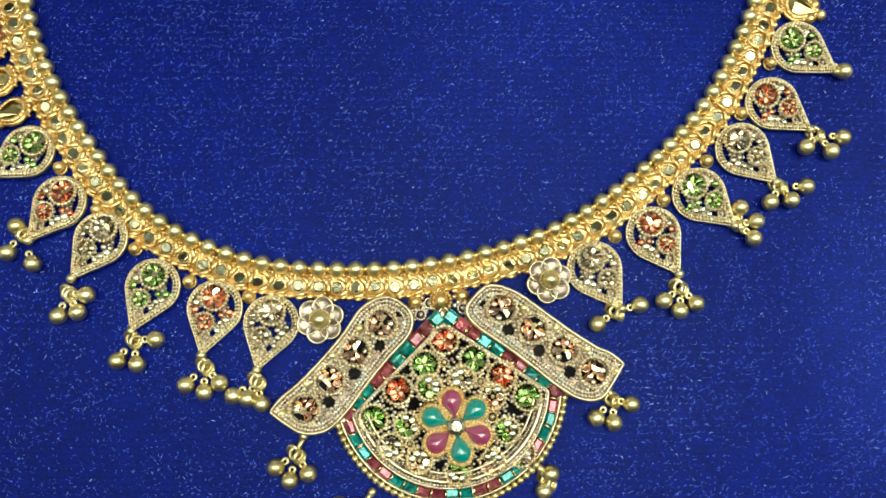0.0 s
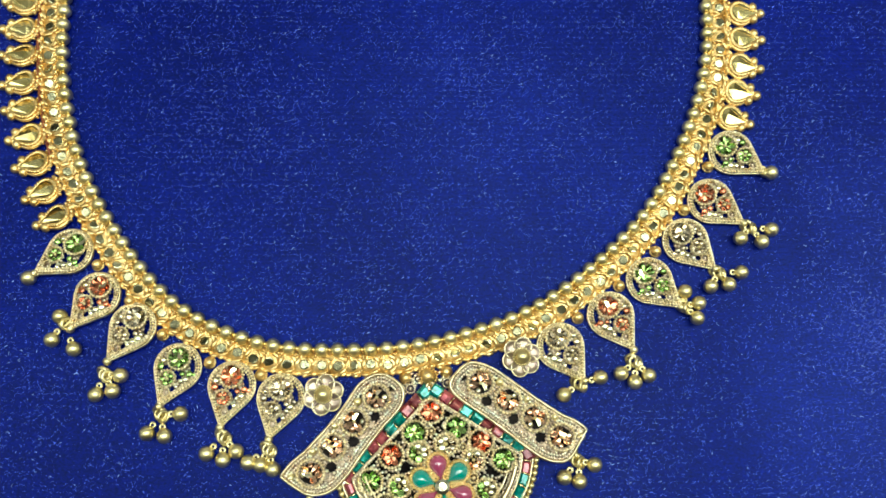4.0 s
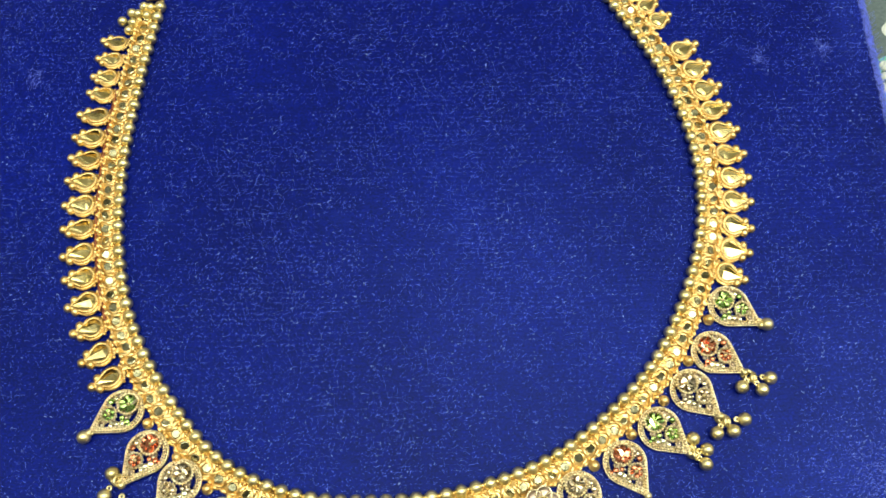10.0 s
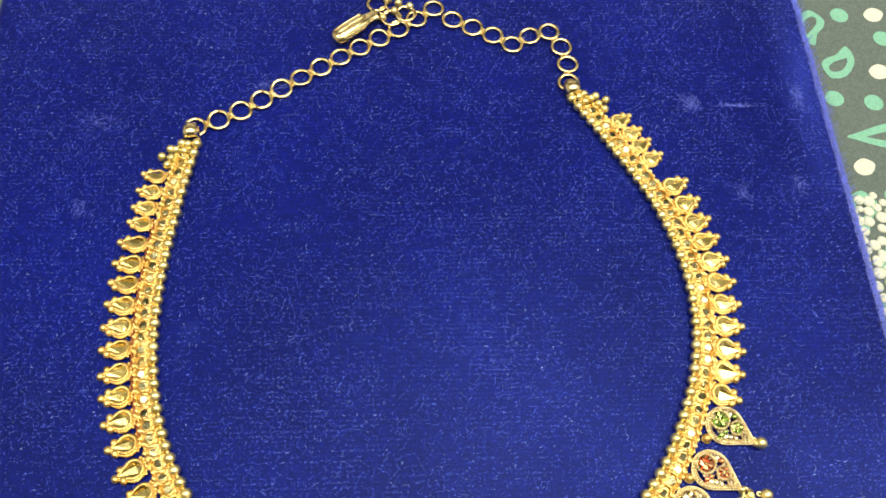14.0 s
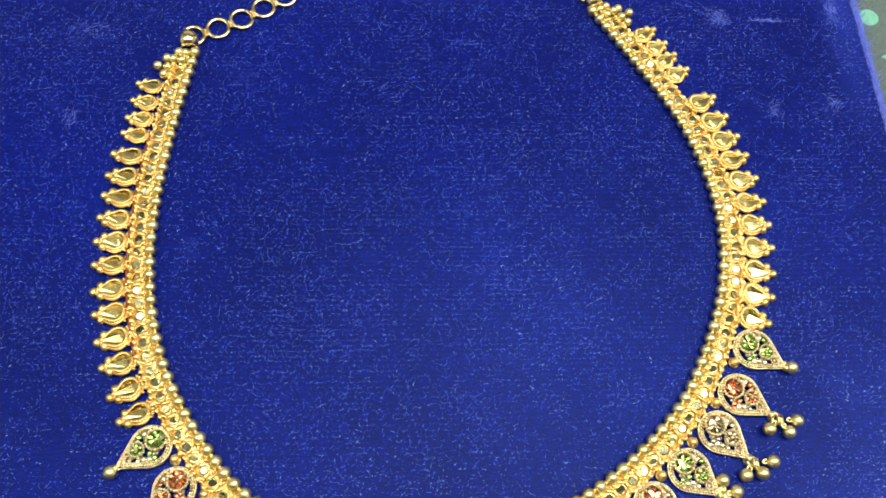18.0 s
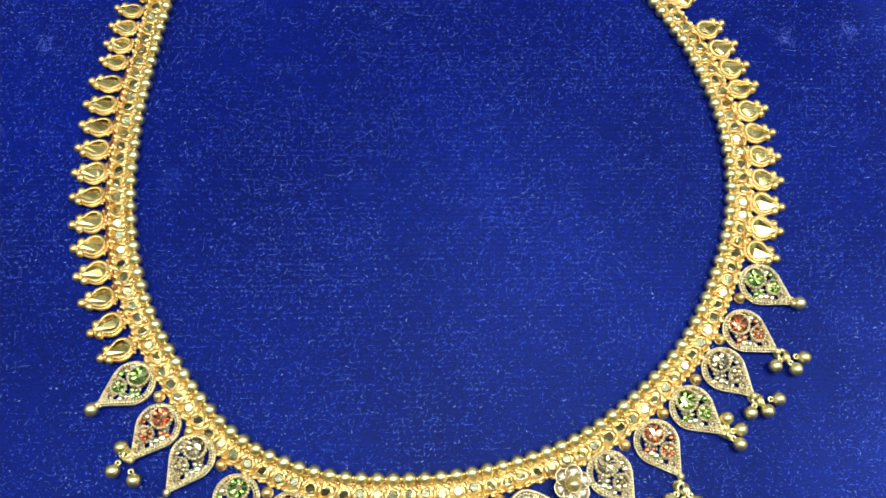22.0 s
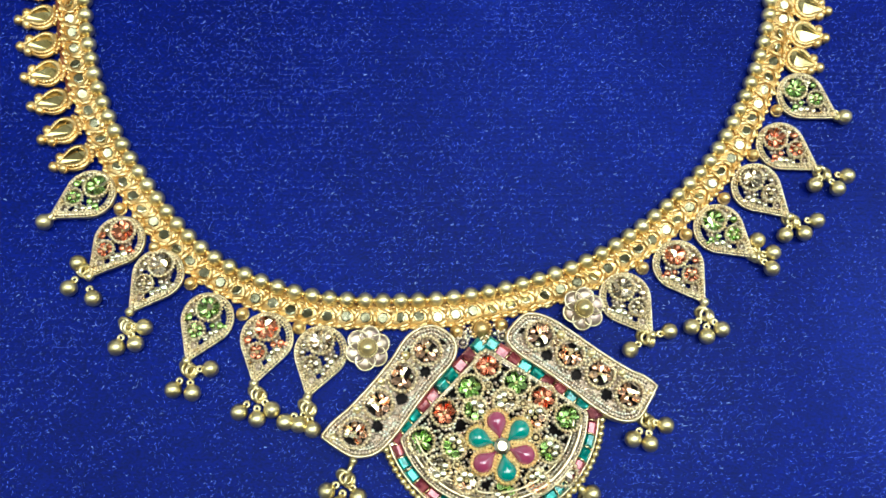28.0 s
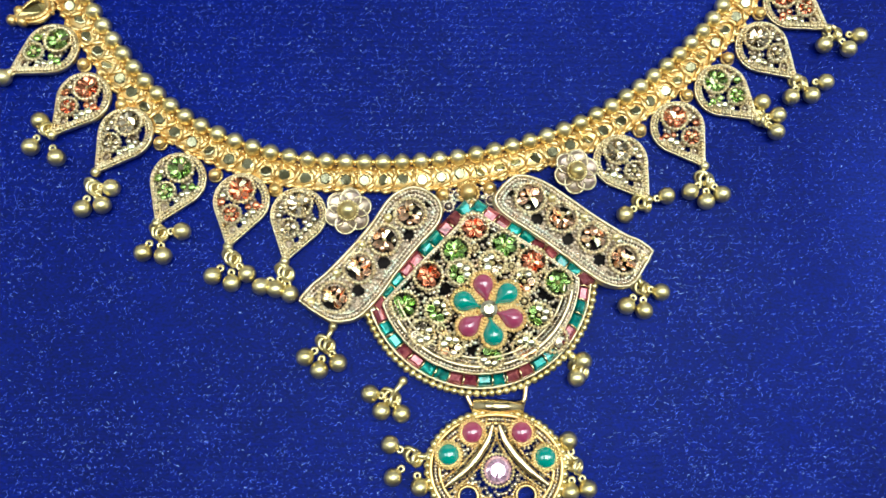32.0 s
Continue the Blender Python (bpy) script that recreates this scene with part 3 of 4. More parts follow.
part("band_plate", mesh_of("band_plate", (strip_v, [(4 * i + k, 4 * i + k + 1, 4 * i + k + 5, 4 * i + k + 4) for i in range(len(strip_v) // 4 - 1) for k in range(3)]), GOLD), necklace, label="thin gold backing strip")
part("beaded_edge", mesh_of("beaded_edge", milled(edge, 0.48, 1.15, False), GOLD), necklace, label="row of soldered gold granules")

red_line = np.array([(*(fine_line[k] + 5.9 * fine_out[k]), 1.0) for k in range(910, 1118, 4)])
part("solder_line", mesh_of("solder_line", tube(red_line, 0.42, 6, False, 0.8), DARK_RED), necklace, label="thin dark red line along the band")

# spear-shaped mirror drops along both sides


def drop_outline(r, tip, n=40):
    """A teardrop round the origin with its tip along x."""
    a0 = math.acos(r / tip)
    arc = [(r * math.cos(a), r * math.sin(a), 0) for a in np.linspace(a0, 2 * math.pi - a0, 30)]
    return even_loop([(tip, 0, 0)] + arc, n, False)


def fluted(path, r, step, low=0.8):
    """A fat wire crimped across at every step."""
    p = np.vstack([path, path[:1]])
    s = np.r_[0, np.cumsum(np.linalg.norm(np.diff(p, axis=0), axis=1))]
    n = 3 * round(s[-1] / step)
    at = np.linspace(0, s[-1], n, endpoint=False)
    q = np.stack([np.interp(at, s, p[:, k]) for k in range(3)], 1)
    return tube(q, r * np.tile((low, 1.0, 0.97), n // 3), 7, True)


spear_path = drop_outline(2.8, 5.2)
spear_mesh = mesh_of("spear", joined([fluted(drop_outline(2.35, 4.5, 64) + (0, 0, 1.3), 0.56, 0.62, 0.5), tube(spear_path + (0, 0, 0.75), 0.34, 6, True, 1.5), flat(spear_path, 0.8), flat(drop_outline(2.2, 4.2), 1.5),
                                      milled([(-2.3, -2.6, 0.9), (-3.1, -1.3, 1.2), (-3.2, 0, 1.3), (-3.1, 1.3, 1.2), (-2.3, 2.6, 0.9)], 0.5, 1.0, False)]), GOLD)
half = [p for p in drop_outline(1.95, 3.9) if p[1] > 0.03]
half.sort(key=lambda p: math.atan2(p[1], p[0]))
ridge = [(2.6, 0.0, 1.95), (-0.85, 0.0, 2.15)]
plate_v, plate_f = [], []
for sign in (1, -1):
    rim = [(3.9, 0, 1.6), *[(p[0], sign * p[1], 1.6) for p in half]]
    cut = len([p for p in rim if p[0] > -1.0])
    for face in (rim[:cut] + ridge[::-1], [rim[cut - 1], *rim[cut:], (-1.95, 0, 1.6), ridge[1]]):
        n = len(plate_v)
        plate_v += face
        order = tuple(range(n, n + len(face)))
        plate_f.append(order if sign > 0 else order[::-1])
plate_mesh = mesh_of("cut_plate", (plate_v, plate_f), FACET, False)
tip_mesh = mesh_of("tip_bead", ball(0.95, seg=12, rings=8), BEAD)
spear_tip = mesh_of("tip_bead", ball(1.05, seg=14, rings=9), GOLD)


def spear(s, scale, off=8.3):
    x, y, turn = along(s, off + (0.8 if s > 200 else 0.0) - (1 - scale) * 1.6)
    thing = part("spear", spear_mesh, necklace, x, y, 0, turn + random.gauss(0, 2.5))
    thing.scale = (scale, 1.13 * scale, scale)
    thing.rotation_euler[0] = radians(random.gauss(17 if x < 0 else -6, 4))
    part("cut_plate", plate_mesh, thing, label="mirror-cut pale gold plate")
    for bx, by, bz in ((3.1, 1.45, 1.1), (3.1, -1.45, 1.1), (4.85, 0, 1.1)):
        part("tip_bead", spear_tip, thing, bx, by, bz)


for s0, s1, n, scale in ((41.3, 101.9, 11, 1.0), (14.5, 30.6, 4, 0.84), (343.1, 276.2, 12, 1.0), (365.5, 349.7, 4, 0.86)):
    for s in np.linspace(s0, s1, n):
        spear(s, scale)
end_ball = mesh_of("end_bead", ball(1.4, seg=12, rings=8), BEAD)
for s0, sign in ((0.0, 1), (strand_length, -1)):
    for step, offs in ((0.4, (2.7, 4.6)), (3.0, (3.2, 5.6, 7.4)), (6.0, (6.4, 9.3)), (8.6, (6.8,))):
        for off in offs:
            x, y, turn = along(s0 + sign * step, off)
            part("end_bead", end_ball, necklace, x, y, 1.25)

# enamelled filigree drops
bell_mesh = mesh_of("bell_bead", ball(1.62, seg=18, rings=11), BEAD)
eye_mesh = mesh_of("eyelet", joined([hoop(0.5, 0.3, 1.95, 0, 0, 12), tube([(1.1, 0, 0), (1.4, 0, 0), (1.7, 0, 0)], (1.0, 0.6, 0.42), 8)]), BEAD)
loop_mesh = mesh_of("jump_ring", hoop(1.1, 0.4, n=18, sides=7), BEAD)
small_mesh = mesh_of("small_bead", joined([ball(1.2, seg=12, rings=8), hoop(1.1, 0.3, 0, 0, -0.6, 14)]), GOLD)


def bell(x, y, ring):
    b = part("bell_bead", bell_mesh, necklace, x, y, 1.62)
    part("eyelet", eye_mesh, b, 0, 0, 0, math.degrees(math.atan2(ring[1] - y, ring[0] - x)))


def cluster(ring, bells, hold=None):
    """A jump ring with little balls hanging from it, tied to what holds it."""
    for k, (dx, dy, lift, tilt) in enumerate(((0, 0, 1.2, 8), (0.7, -0.5, 1.7, 40), (-0.6, 0.5, 0.9, -35))):
        r = part("jump_ring", loop_mesh, necklace, ring[0] + dx, ring[1] + dy, lift)
        r.rotation_euler = (radians(tilt), radians(tilt * 0.6), k)
    if hold:
        (x0, y0), (x1, y1) = hold, ring
        part("link_wire", mesh_of("link_wire", joined([tube([(x0, y0, 1.3), ((x0 + x1) / 2, (y0 + y1) / 2, 1.7), (x1, y1, 1.3)], (0.62, 0.5, 0.45), 8), ball(0.85, (x0, y0, 1.3), 10, 7)]), BEAD), necklace)
    for x, y in bells:
        bell(x, y, ring)


PETALS = {}


def cut_petal(foil):
    """One cut petal, a millimetre long and pointing along x: a ridged leaf with a turned-up rim."""
    if foil.name not in PETALS:
        ring = [(0.05, 0, 0), (0.4, 0.30, 0.05), (0.75, 0.36, 0.1), (1.0, 0.2, 0.12), (1.04, 0, 0.1), (1.0, -0.2, 0.12), (0.75, -0.36, 0.1), (0.4, -0.30, 0.05)]
        low = [(x, y, z - 0.12) for x, y, z in ring]
        f = [(8 + k, 8 + (k + 1) % 8, (k + 1) % 8, k) for k in range(8)] + [(k, (k + 1) % 8, 16) for k in range(8)]
        PETALS[foil.name] = mesh_of("petal", (ring + low + [(0.62, 0, -0.06)], f), foil, False)
    return PETALS[foil.name]


def rosette(parent, x, y, z, r, n, foil):
    """Cut petals round a granule, each tilted its own way."""
    start = random.uniform(0, 6)
    for k in range(n):
        ob = part("petal", cut_petal(foil), parent, x, y, z)
        ob.rotation_euler = (random.gauss(0, 0.3), random.gauss(-0.08, 0.12), start + 2 * math.pi * k / n + random.uniform(-0.12, 0.12))
        ob.scale = (r, r * 6.6 / (n + 1.2), r)
    part("granule", granule_mesh, parent, x, y, z + 0.25)


granule_mesh = mesh_of("granule", ball(0.42, seg=8, rings=5), BEAD)


DISHES = {}


def eyelet_cup(r, foil):
    """A shallow cup with a raised rim."""
    return mesh_of("cup", joined([tube(circle(r, 12, z=0.2), 0.3 * r, 6, True), ribbon(circle(r, 12), -0.7, 0.2), flat(circle(r, 12), -0.05)]), foil)


def pale_dome(foil):
    """A low polished dome, one millimetre in radius."""
    return mesh_of("dome", ball(1.0, seg=12, rings=8, squash=0.5), foil)


def half_plate(foil):
    """A thin half-round plate, two millimetres across."""
    rim = [(math.cos(a), math.sin(a)) for a in np.linspace(0, math.pi, 9)]
    n = len(rim)
    return mesh_of("half_plate", ([(x, y, h) for h in (0, 0.18) for x, y in rim], [tuple(range(n, 2 * n)), tuple(range(n))[::-1]] + [(k, (k + 1) % n, n + (k + 1) % n, n + k) for k in range(n)]), foil, False)


def bit(kind, foil, parent, x, y, z, size, tilt=0.25):
    """One small cup, dome or plate, set with its own lean."""
    key = (kind, foil.name)
    if key not in DISHES:
        DISHES[key] = kind(1.0, foil) if kind is eyelet_cup else kind(foil)
    ob = part(DISHES[key].name, DISHES[key], parent, x, y, z)
    ob.rotation_euler, ob.scale = (random.gauss(0, tilt), random.gauss(0, tilt), random.uniform(0, 6.3)), (size, size, size)
    return ob


def setting(parent, x, y, z, r, foil, pale, n=6):
    """A round of cups and domes in one colour, with a few pale ones, about a granule."""
    start = random.uniform(0, 6)
    for k in range(n):
        a, q = start + 2 * math.pi * k / n + random.uniform(-0.15, 0.15), r * random.uniform(0.58, 0.7)
        kind, paint = (pale_dome, SILVER_FOIL) if k < pale else ((eyelet_cup, foil) if k % 2 else (pale_dome, foil))
        bit(kind, paint, parent, x + q * math.cos(a), y + q * math.sin(a), z + (0.3 if k < pale else 0), r * (0.41 if kind is pale_dome else 0.3))
    part("granule", granule_mesh, parent, x, y, z + 0.2)


def flower_setting(parent, x, y, z, r):
    """Copper leaves, open cups and bright half plates round a granule."""
    start = random.uniform(0, 6)
    for k in range(7):
        a = start + 2 * math.pi * k / 7 + random.uniform(-0.12, 0.12)
        if k == 0:
            ob = bit(half_plate, PLATE, parent, x + 0.42 * r * math.cos(a), y + 0.42 * r * math.sin(a), z + 0.35, 0.37 * r, 0.3)
            ob.rotation_euler[2] = a + random.choice((0, 1.57))
        elif k in (2, 4, 6):
            bit(eyelet_cup if k == 2 else pale_dome, COPPER_FOIL if k < 6 else SILVER_FOIL, parent, x + 0.66 * r * math.cos(a), y + 0.66 * r * math.sin(a), z, 0.26 * r)
        else:
            ob = part("petal", cut_petal(COPPER_FOIL), parent, x, y, z)
            ob.rotation_euler, ob.scale = (random.gauss(0, 0.3), random.gauss(-0.08, 0.12), a), (0.95 * r, 0.85 * r, r)
    part("granule", granule_mesh, parent, x, y, z + 0.35)



def sprinkle(path, r, gap, holes, z, tries, seed, margin=0.7):
    """Granules strewn inside an outline, clear of the round holes."""
    rnd, got = random.Random(seed), []
    lo, hi = path[:, :2].min(0), path[:, :2].max(0)
    ring = offset_path(path, margin)[::2]
    for _ in range(tries):
        x, y = rnd.uniform(lo[0], hi[0]), rnd.uniform(lo[1], hi[1])
        if any((x - hx) ** 2 + (y - hy) ** 2 < hr * hr for hx, hy, hr in holes) or any((x - a) ** 2 + (y - b) ** 2 < gap * gap for a, b in got):
            continue
        if inside(x, y, ring):
            got.append((x, y))
    return joined([ball(r * rnd.uniform(0.8, 1.25), (x, y, z(x, y) if callable(z) else z), 6, 4) for x, y in got])


def ground(path, holes, z, step, margin=0.4):
    """A thin pierced sheet inside an outline, in small squares, open at the holes."""
    ring = offset_path(path, margin)[::2]
    lo, hi = ring[:, :2].min(0), ring[:, :2].max(0)
    index, v, f = {}, [], []

    def corner(i, j):
        if (i, j) not in index:
            index[i, j] = len(v)
            x, y = lo[0] + i * step, lo[1] + j * step
            v.append((x, y, z(x, y) if callable(z) else z))
        return index[i, j]

    for i in range(int((hi[0] - lo[0]) / step) + 1):
        for j in range(int((hi[1] - lo[1]) / step) + 1):
            x, y = lo[0] + (i + 0.5) * step, lo[1] + (j + 0.5) * step
            if inside(x, y, ring) and not any((x - hx) ** 2 + (y - hy) ** 2 < hr * hr for hx, hy, hr in holes):
                f.append((corner(i, j), corner(i + 1, j), corner(i + 1, j + 1), corner(i, j + 1)))
    return v, f


DROP = drop_outline(5.0, 9.0, 72)
SIDES = {}


def drop_meshes(foil, side):
    """The pieces of one drop, built once for each foil and each hand."""
    key = (foil.name, side)
    if key not in SIDES:
        rim = joined([tube(DROP + (0, 0, 1.0), 0.22, 6, True, 2.2), ribbon(offset_path(DROP, 0.02), 0.15, 1.1)])
        rope = joined([milled(offset_path(DROP, 0.45) + (0, 0, 1.45), 0.44, 0.7), milled(offset_path(DROP, 1.05)[[k for k in range(72) if not 10 < (k if side > 0 else 72 - k) < 36]] + (0, 0, 1.25), 0.3, 0.6, False)])
        ring_a = milled(circle(2.45, 36, -1.9, 0.5 * side, 1.75), 0.44, 0.7)
        ring_b = milled(circle(1.75, 28, 3.0, 1.0 * side, 1.65), 0.4, 0.66)
        ring_c = milled(circle(0.9, 16, 5.7, 0.1 * side, 1.4), 0.28, 0.52)
        gaps = [(-2.9, -2.7 * side, 0.95), (-1.8, -3.3 * side, 1.05), (-0.7, -3.5 * side, 0.8), (-3.8, -1.8 * side, 0.6), (1.2, 2.2 * side, 0.7), (-3.2, 3.0 * side, 0.5), (0.9, -0.1 * side, 0.75), (4.6, -0.9 * side, 0.6), (1.9, -1.0 * side, 0.5)]
        gaps = [(x, y, 1.25 * r) for x, y, r in gaps]
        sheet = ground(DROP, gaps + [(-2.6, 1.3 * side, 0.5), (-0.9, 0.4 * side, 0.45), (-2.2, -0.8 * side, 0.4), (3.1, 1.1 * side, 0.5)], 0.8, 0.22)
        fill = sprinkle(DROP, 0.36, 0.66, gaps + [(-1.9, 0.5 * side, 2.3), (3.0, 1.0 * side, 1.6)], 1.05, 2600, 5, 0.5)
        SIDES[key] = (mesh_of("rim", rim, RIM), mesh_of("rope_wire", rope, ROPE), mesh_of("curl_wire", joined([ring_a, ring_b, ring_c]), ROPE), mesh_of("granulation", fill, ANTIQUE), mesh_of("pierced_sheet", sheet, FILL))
    return SIDES[key]


def drop(cx, cy, tx, ty, foil, side, roll, label):
    turn = math.degrees(math.atan2(ty - cy, tx - cx))
    rim, rope, curl, fill, sheet = drop_meshes(foil, side)
    d = part("drop_pendant", rim, necklace, cx, cy, 0.1 + 3.0 * abs(math.sin(radians(roll))), turn, label)
    d.rotation_euler[0] = radians(roll)
    for name, me in (("rope_wire", rope), ("curl_wire", curl), ("granulation", fill), ("pierced_sheet", sheet)):
        tagged(part(name, me, d), kind="stuff" if name == "granulation" else "")
    rosette(d, -1.9, 0.5 * side, 1.25, 2.35, 7, foil)
    bit(half_plate, PLATE, d, -2.6 + random.gauss(0, 0.4), 0.2 * side, 1.75, 0.8, 0.2)
    setting(d, 3.0, 1.0 * side, 1.2, 1.6, foil, 0, 5)
    for k, (x, y, size) in enumerate(((0.3, -2.9, 0.72), (1.5, -2.6, 0.8), (0.9, -1.5, 0.62), (2.5, -1.9, 0.66), (1.1, 3.4, 0.75), (3.9, -1.6, 0.5), (0.2, -3.9, 0.5), (-0.2, 3.5, 0.6))):
        bit(pale_dome, SILVER_FOIL if k % 2 else foil, d, x, y * side, 1.35, size)
    part("tip_cap", tip_mesh, d, 8.9, 0, 1.1)


G, R, S = GREEN_FOIL, RED_FOIL, SMOKE_FOIL
GREEN_LABEL, RED_LABEL, PLAIN_LABEL = "filigree drop with green foil", "filigree drop with copper-red foil", "filigree drop with champagne foil"
for cx, cy, tx, ty, foil, side, roll, label in (
        (-74.6, 42.4, -81.4, 37.8, G, -1, 6, GREEN_LABEL), (-68.0, 32.7, -72.7, 26.1, R, -1, 6, RED_LABEL), (-60.0, 25.9, -65.0, 18.2, S, -1, 5, PLAIN_LABEL),
        (-50.0, 17.1, -53.2, 9.5, G, -1, 3, GREEN_LABEL), (-38.5, 13.2, -40.3, 5.7, R, -1, 2, RED_LABEL), (-28.1, 10.5, -30.2, 2.7, S, -1, 1, PLAIN_LABEL),
        (31.7, 20.8, 36.1, 14.0, S, 1, 3, PLAIN_LABEL), (43.0, 27.5, 47.4, 20.2, R, 1, 4, RED_LABEL), (52.0, 35.1, 57.5, 30.1, G, 1, 4, GREEN_LABEL),
        (60.7, 44.0, 66.1, 38.4, S, 1, 5, PLAIN_LABEL), (67.0, 53.2, 73.2, 48.7, R, 1, 5, RED_LABEL), (72.7, 64.7, 78.7, 60.6, G, 1, 5, GREEN_LABEL)):
    drop(cx, cy, tx, ty, foil, side, roll, label)
DROP_BELLS = (((-74.7, 27.0), ((-75.6, 28.2), (-76.9, 23.2), (-72.1, 21.2))), ((-65.3, 15.8), ((-61.9, 15.5), (-63.3, 12.3), (-66.8, 11.6))),
                    ((-53.1, 7.4), ((-48.9, 7.4), (-52.0, 2.9), (-55.6, 3.5))), ((-39.9, 2.6), ((-43.1, -0.8), (-39.7, -2.1), (-37.0, -0.4))),
                    ((-30.4, -0.1), ((-34.5, -2.7), (-31.9, -3.2), (-29.3, -4.1))), ((35.4, 12.7), ((39.9, 14.0), (31.9, 10.4))),
                    ((47.6, 17.3), ((44.4, 14.8), (47.3, 12.9), (50.4, 14.3))), ((59.1, 29.3), ((59.6, 32.5), (62.5, 29.9), (61.9, 26.6))),
                    ((67.5, 36.7), ((72.5, 36.7), (69.5, 34.0), (65.4, 33.6))), ((75.4, 47.0), ((80.2, 46.4), (77.8, 43.6), (73.0, 44.4))))
LOW_BELLS = (((-22.9, -13.0), ((-26.4, -15.3), (-23.9, -17.6), (-20.6, -16.4)), (-21.6, -9.9)), ((34.2, -3.2), ((37.7, -4.1), (31.2, -6.6), (34.4, -7.5)), (33.6, -1.2)),
                    ((-11.3, -22.4), ((-15.0, -21.8), (-13.0, -24.8), (-9.5, -25.3)), (-9.2, -19.6)), ((22.2, -17.8), ((21.5, -19.4), (22.8, -16.4)), (21.0, -15.6)),
                    ((-7.5, -32.5), ((-11.5, -30.5), (-11.0, -36.0), (-6.4, -37.7)), (-4.9, -32.6)), ((20.4, -34.2), ((19.6, -30.2), (22.7, -38.4), (19.6, -38.9)), (18.4, -32.0)))
for ring, bells, *hold in DROP_BELLS + LOW_BELLS:
    cluster(ring, bells, *hold)
for x, y, ring in ((-83.0, 36.6, (-80, 38.6)), (81.4, 59.7, (78, 61.5))):
    bell(x, y, ring)
for x, y in ((-32.5, 15.4), (-43.5, 18.1), (-53.8, 24.2), (-61.2, 31.5), (-68.7, 39.5), (35.8, 27.0), (45.3, 34.0), (53.9, 41.7), (61.0, 51.2), (67.3, 61.4), (-1.8, 14.4), (6.9, 15.6)):
    part("small_bead", small_mesh, necklace, x, y, 1.25)

# six-petalled flowers


def saucer_petal():
    """A thin hollow shell of a petal with a turned-up rim and a vein."""
    n, v, f = 20, [], []
    for q, z in ((1.0, -0.3), (1.03, 0.15), (0.94, 0.22), (0.82, 0.02), (0.5, -0.12), (0.15, -0.16)):
        v += [(2.3 + q * 1.95 * math.cos(2 * math.pi * k / n), q * 1.85 * math.sin(2 * math.pi * k / n), z) for k in range(n)]
    for i in range(0, 5 * n, n):
        f += [(i + k, i + (k + 1) % n, i + n + (k + 1) % n, i + n + k) for k in range(n)]
    f.append(tuple(range(5 * n, 6 * n)))
    return v, f


petal_mesh = mesh_of("petal", saucer_petal(), PETAL)
rim_mesh = mesh_of("petal_rim", tube([(2.3 + 1.97 * math.cos(a), 1.87 * math.sin(a), 0.2) for a in np.linspace(-1.9, 1.9, 20)], 0.2, 6), RIM)
centre_mesh = mesh_of("centre_bead", joined([ball(1.55, (0, 0, 0.3), 16, 10), milled(circle(1.8, 22), 0.3, 0.54)]), BEAD)
for x, y, lean in ((-19.1, 11.0, 0), (23.1, 18.5, 8)):
    flower = part("flower", centre_mesh, necklace, x, y, 2.7, 0, "domed flower with lilac-gold petals")
    flower.rotation_euler[1] = radians(lean)
    for k in range(6):
        shell = part("petal", petal_mesh, flower, 0, 0, -0.7, 60 * k + 20)
        part("petal_rim", rim_mesh, shell, label="thin gold rim")

# the two winged bars over the medallion


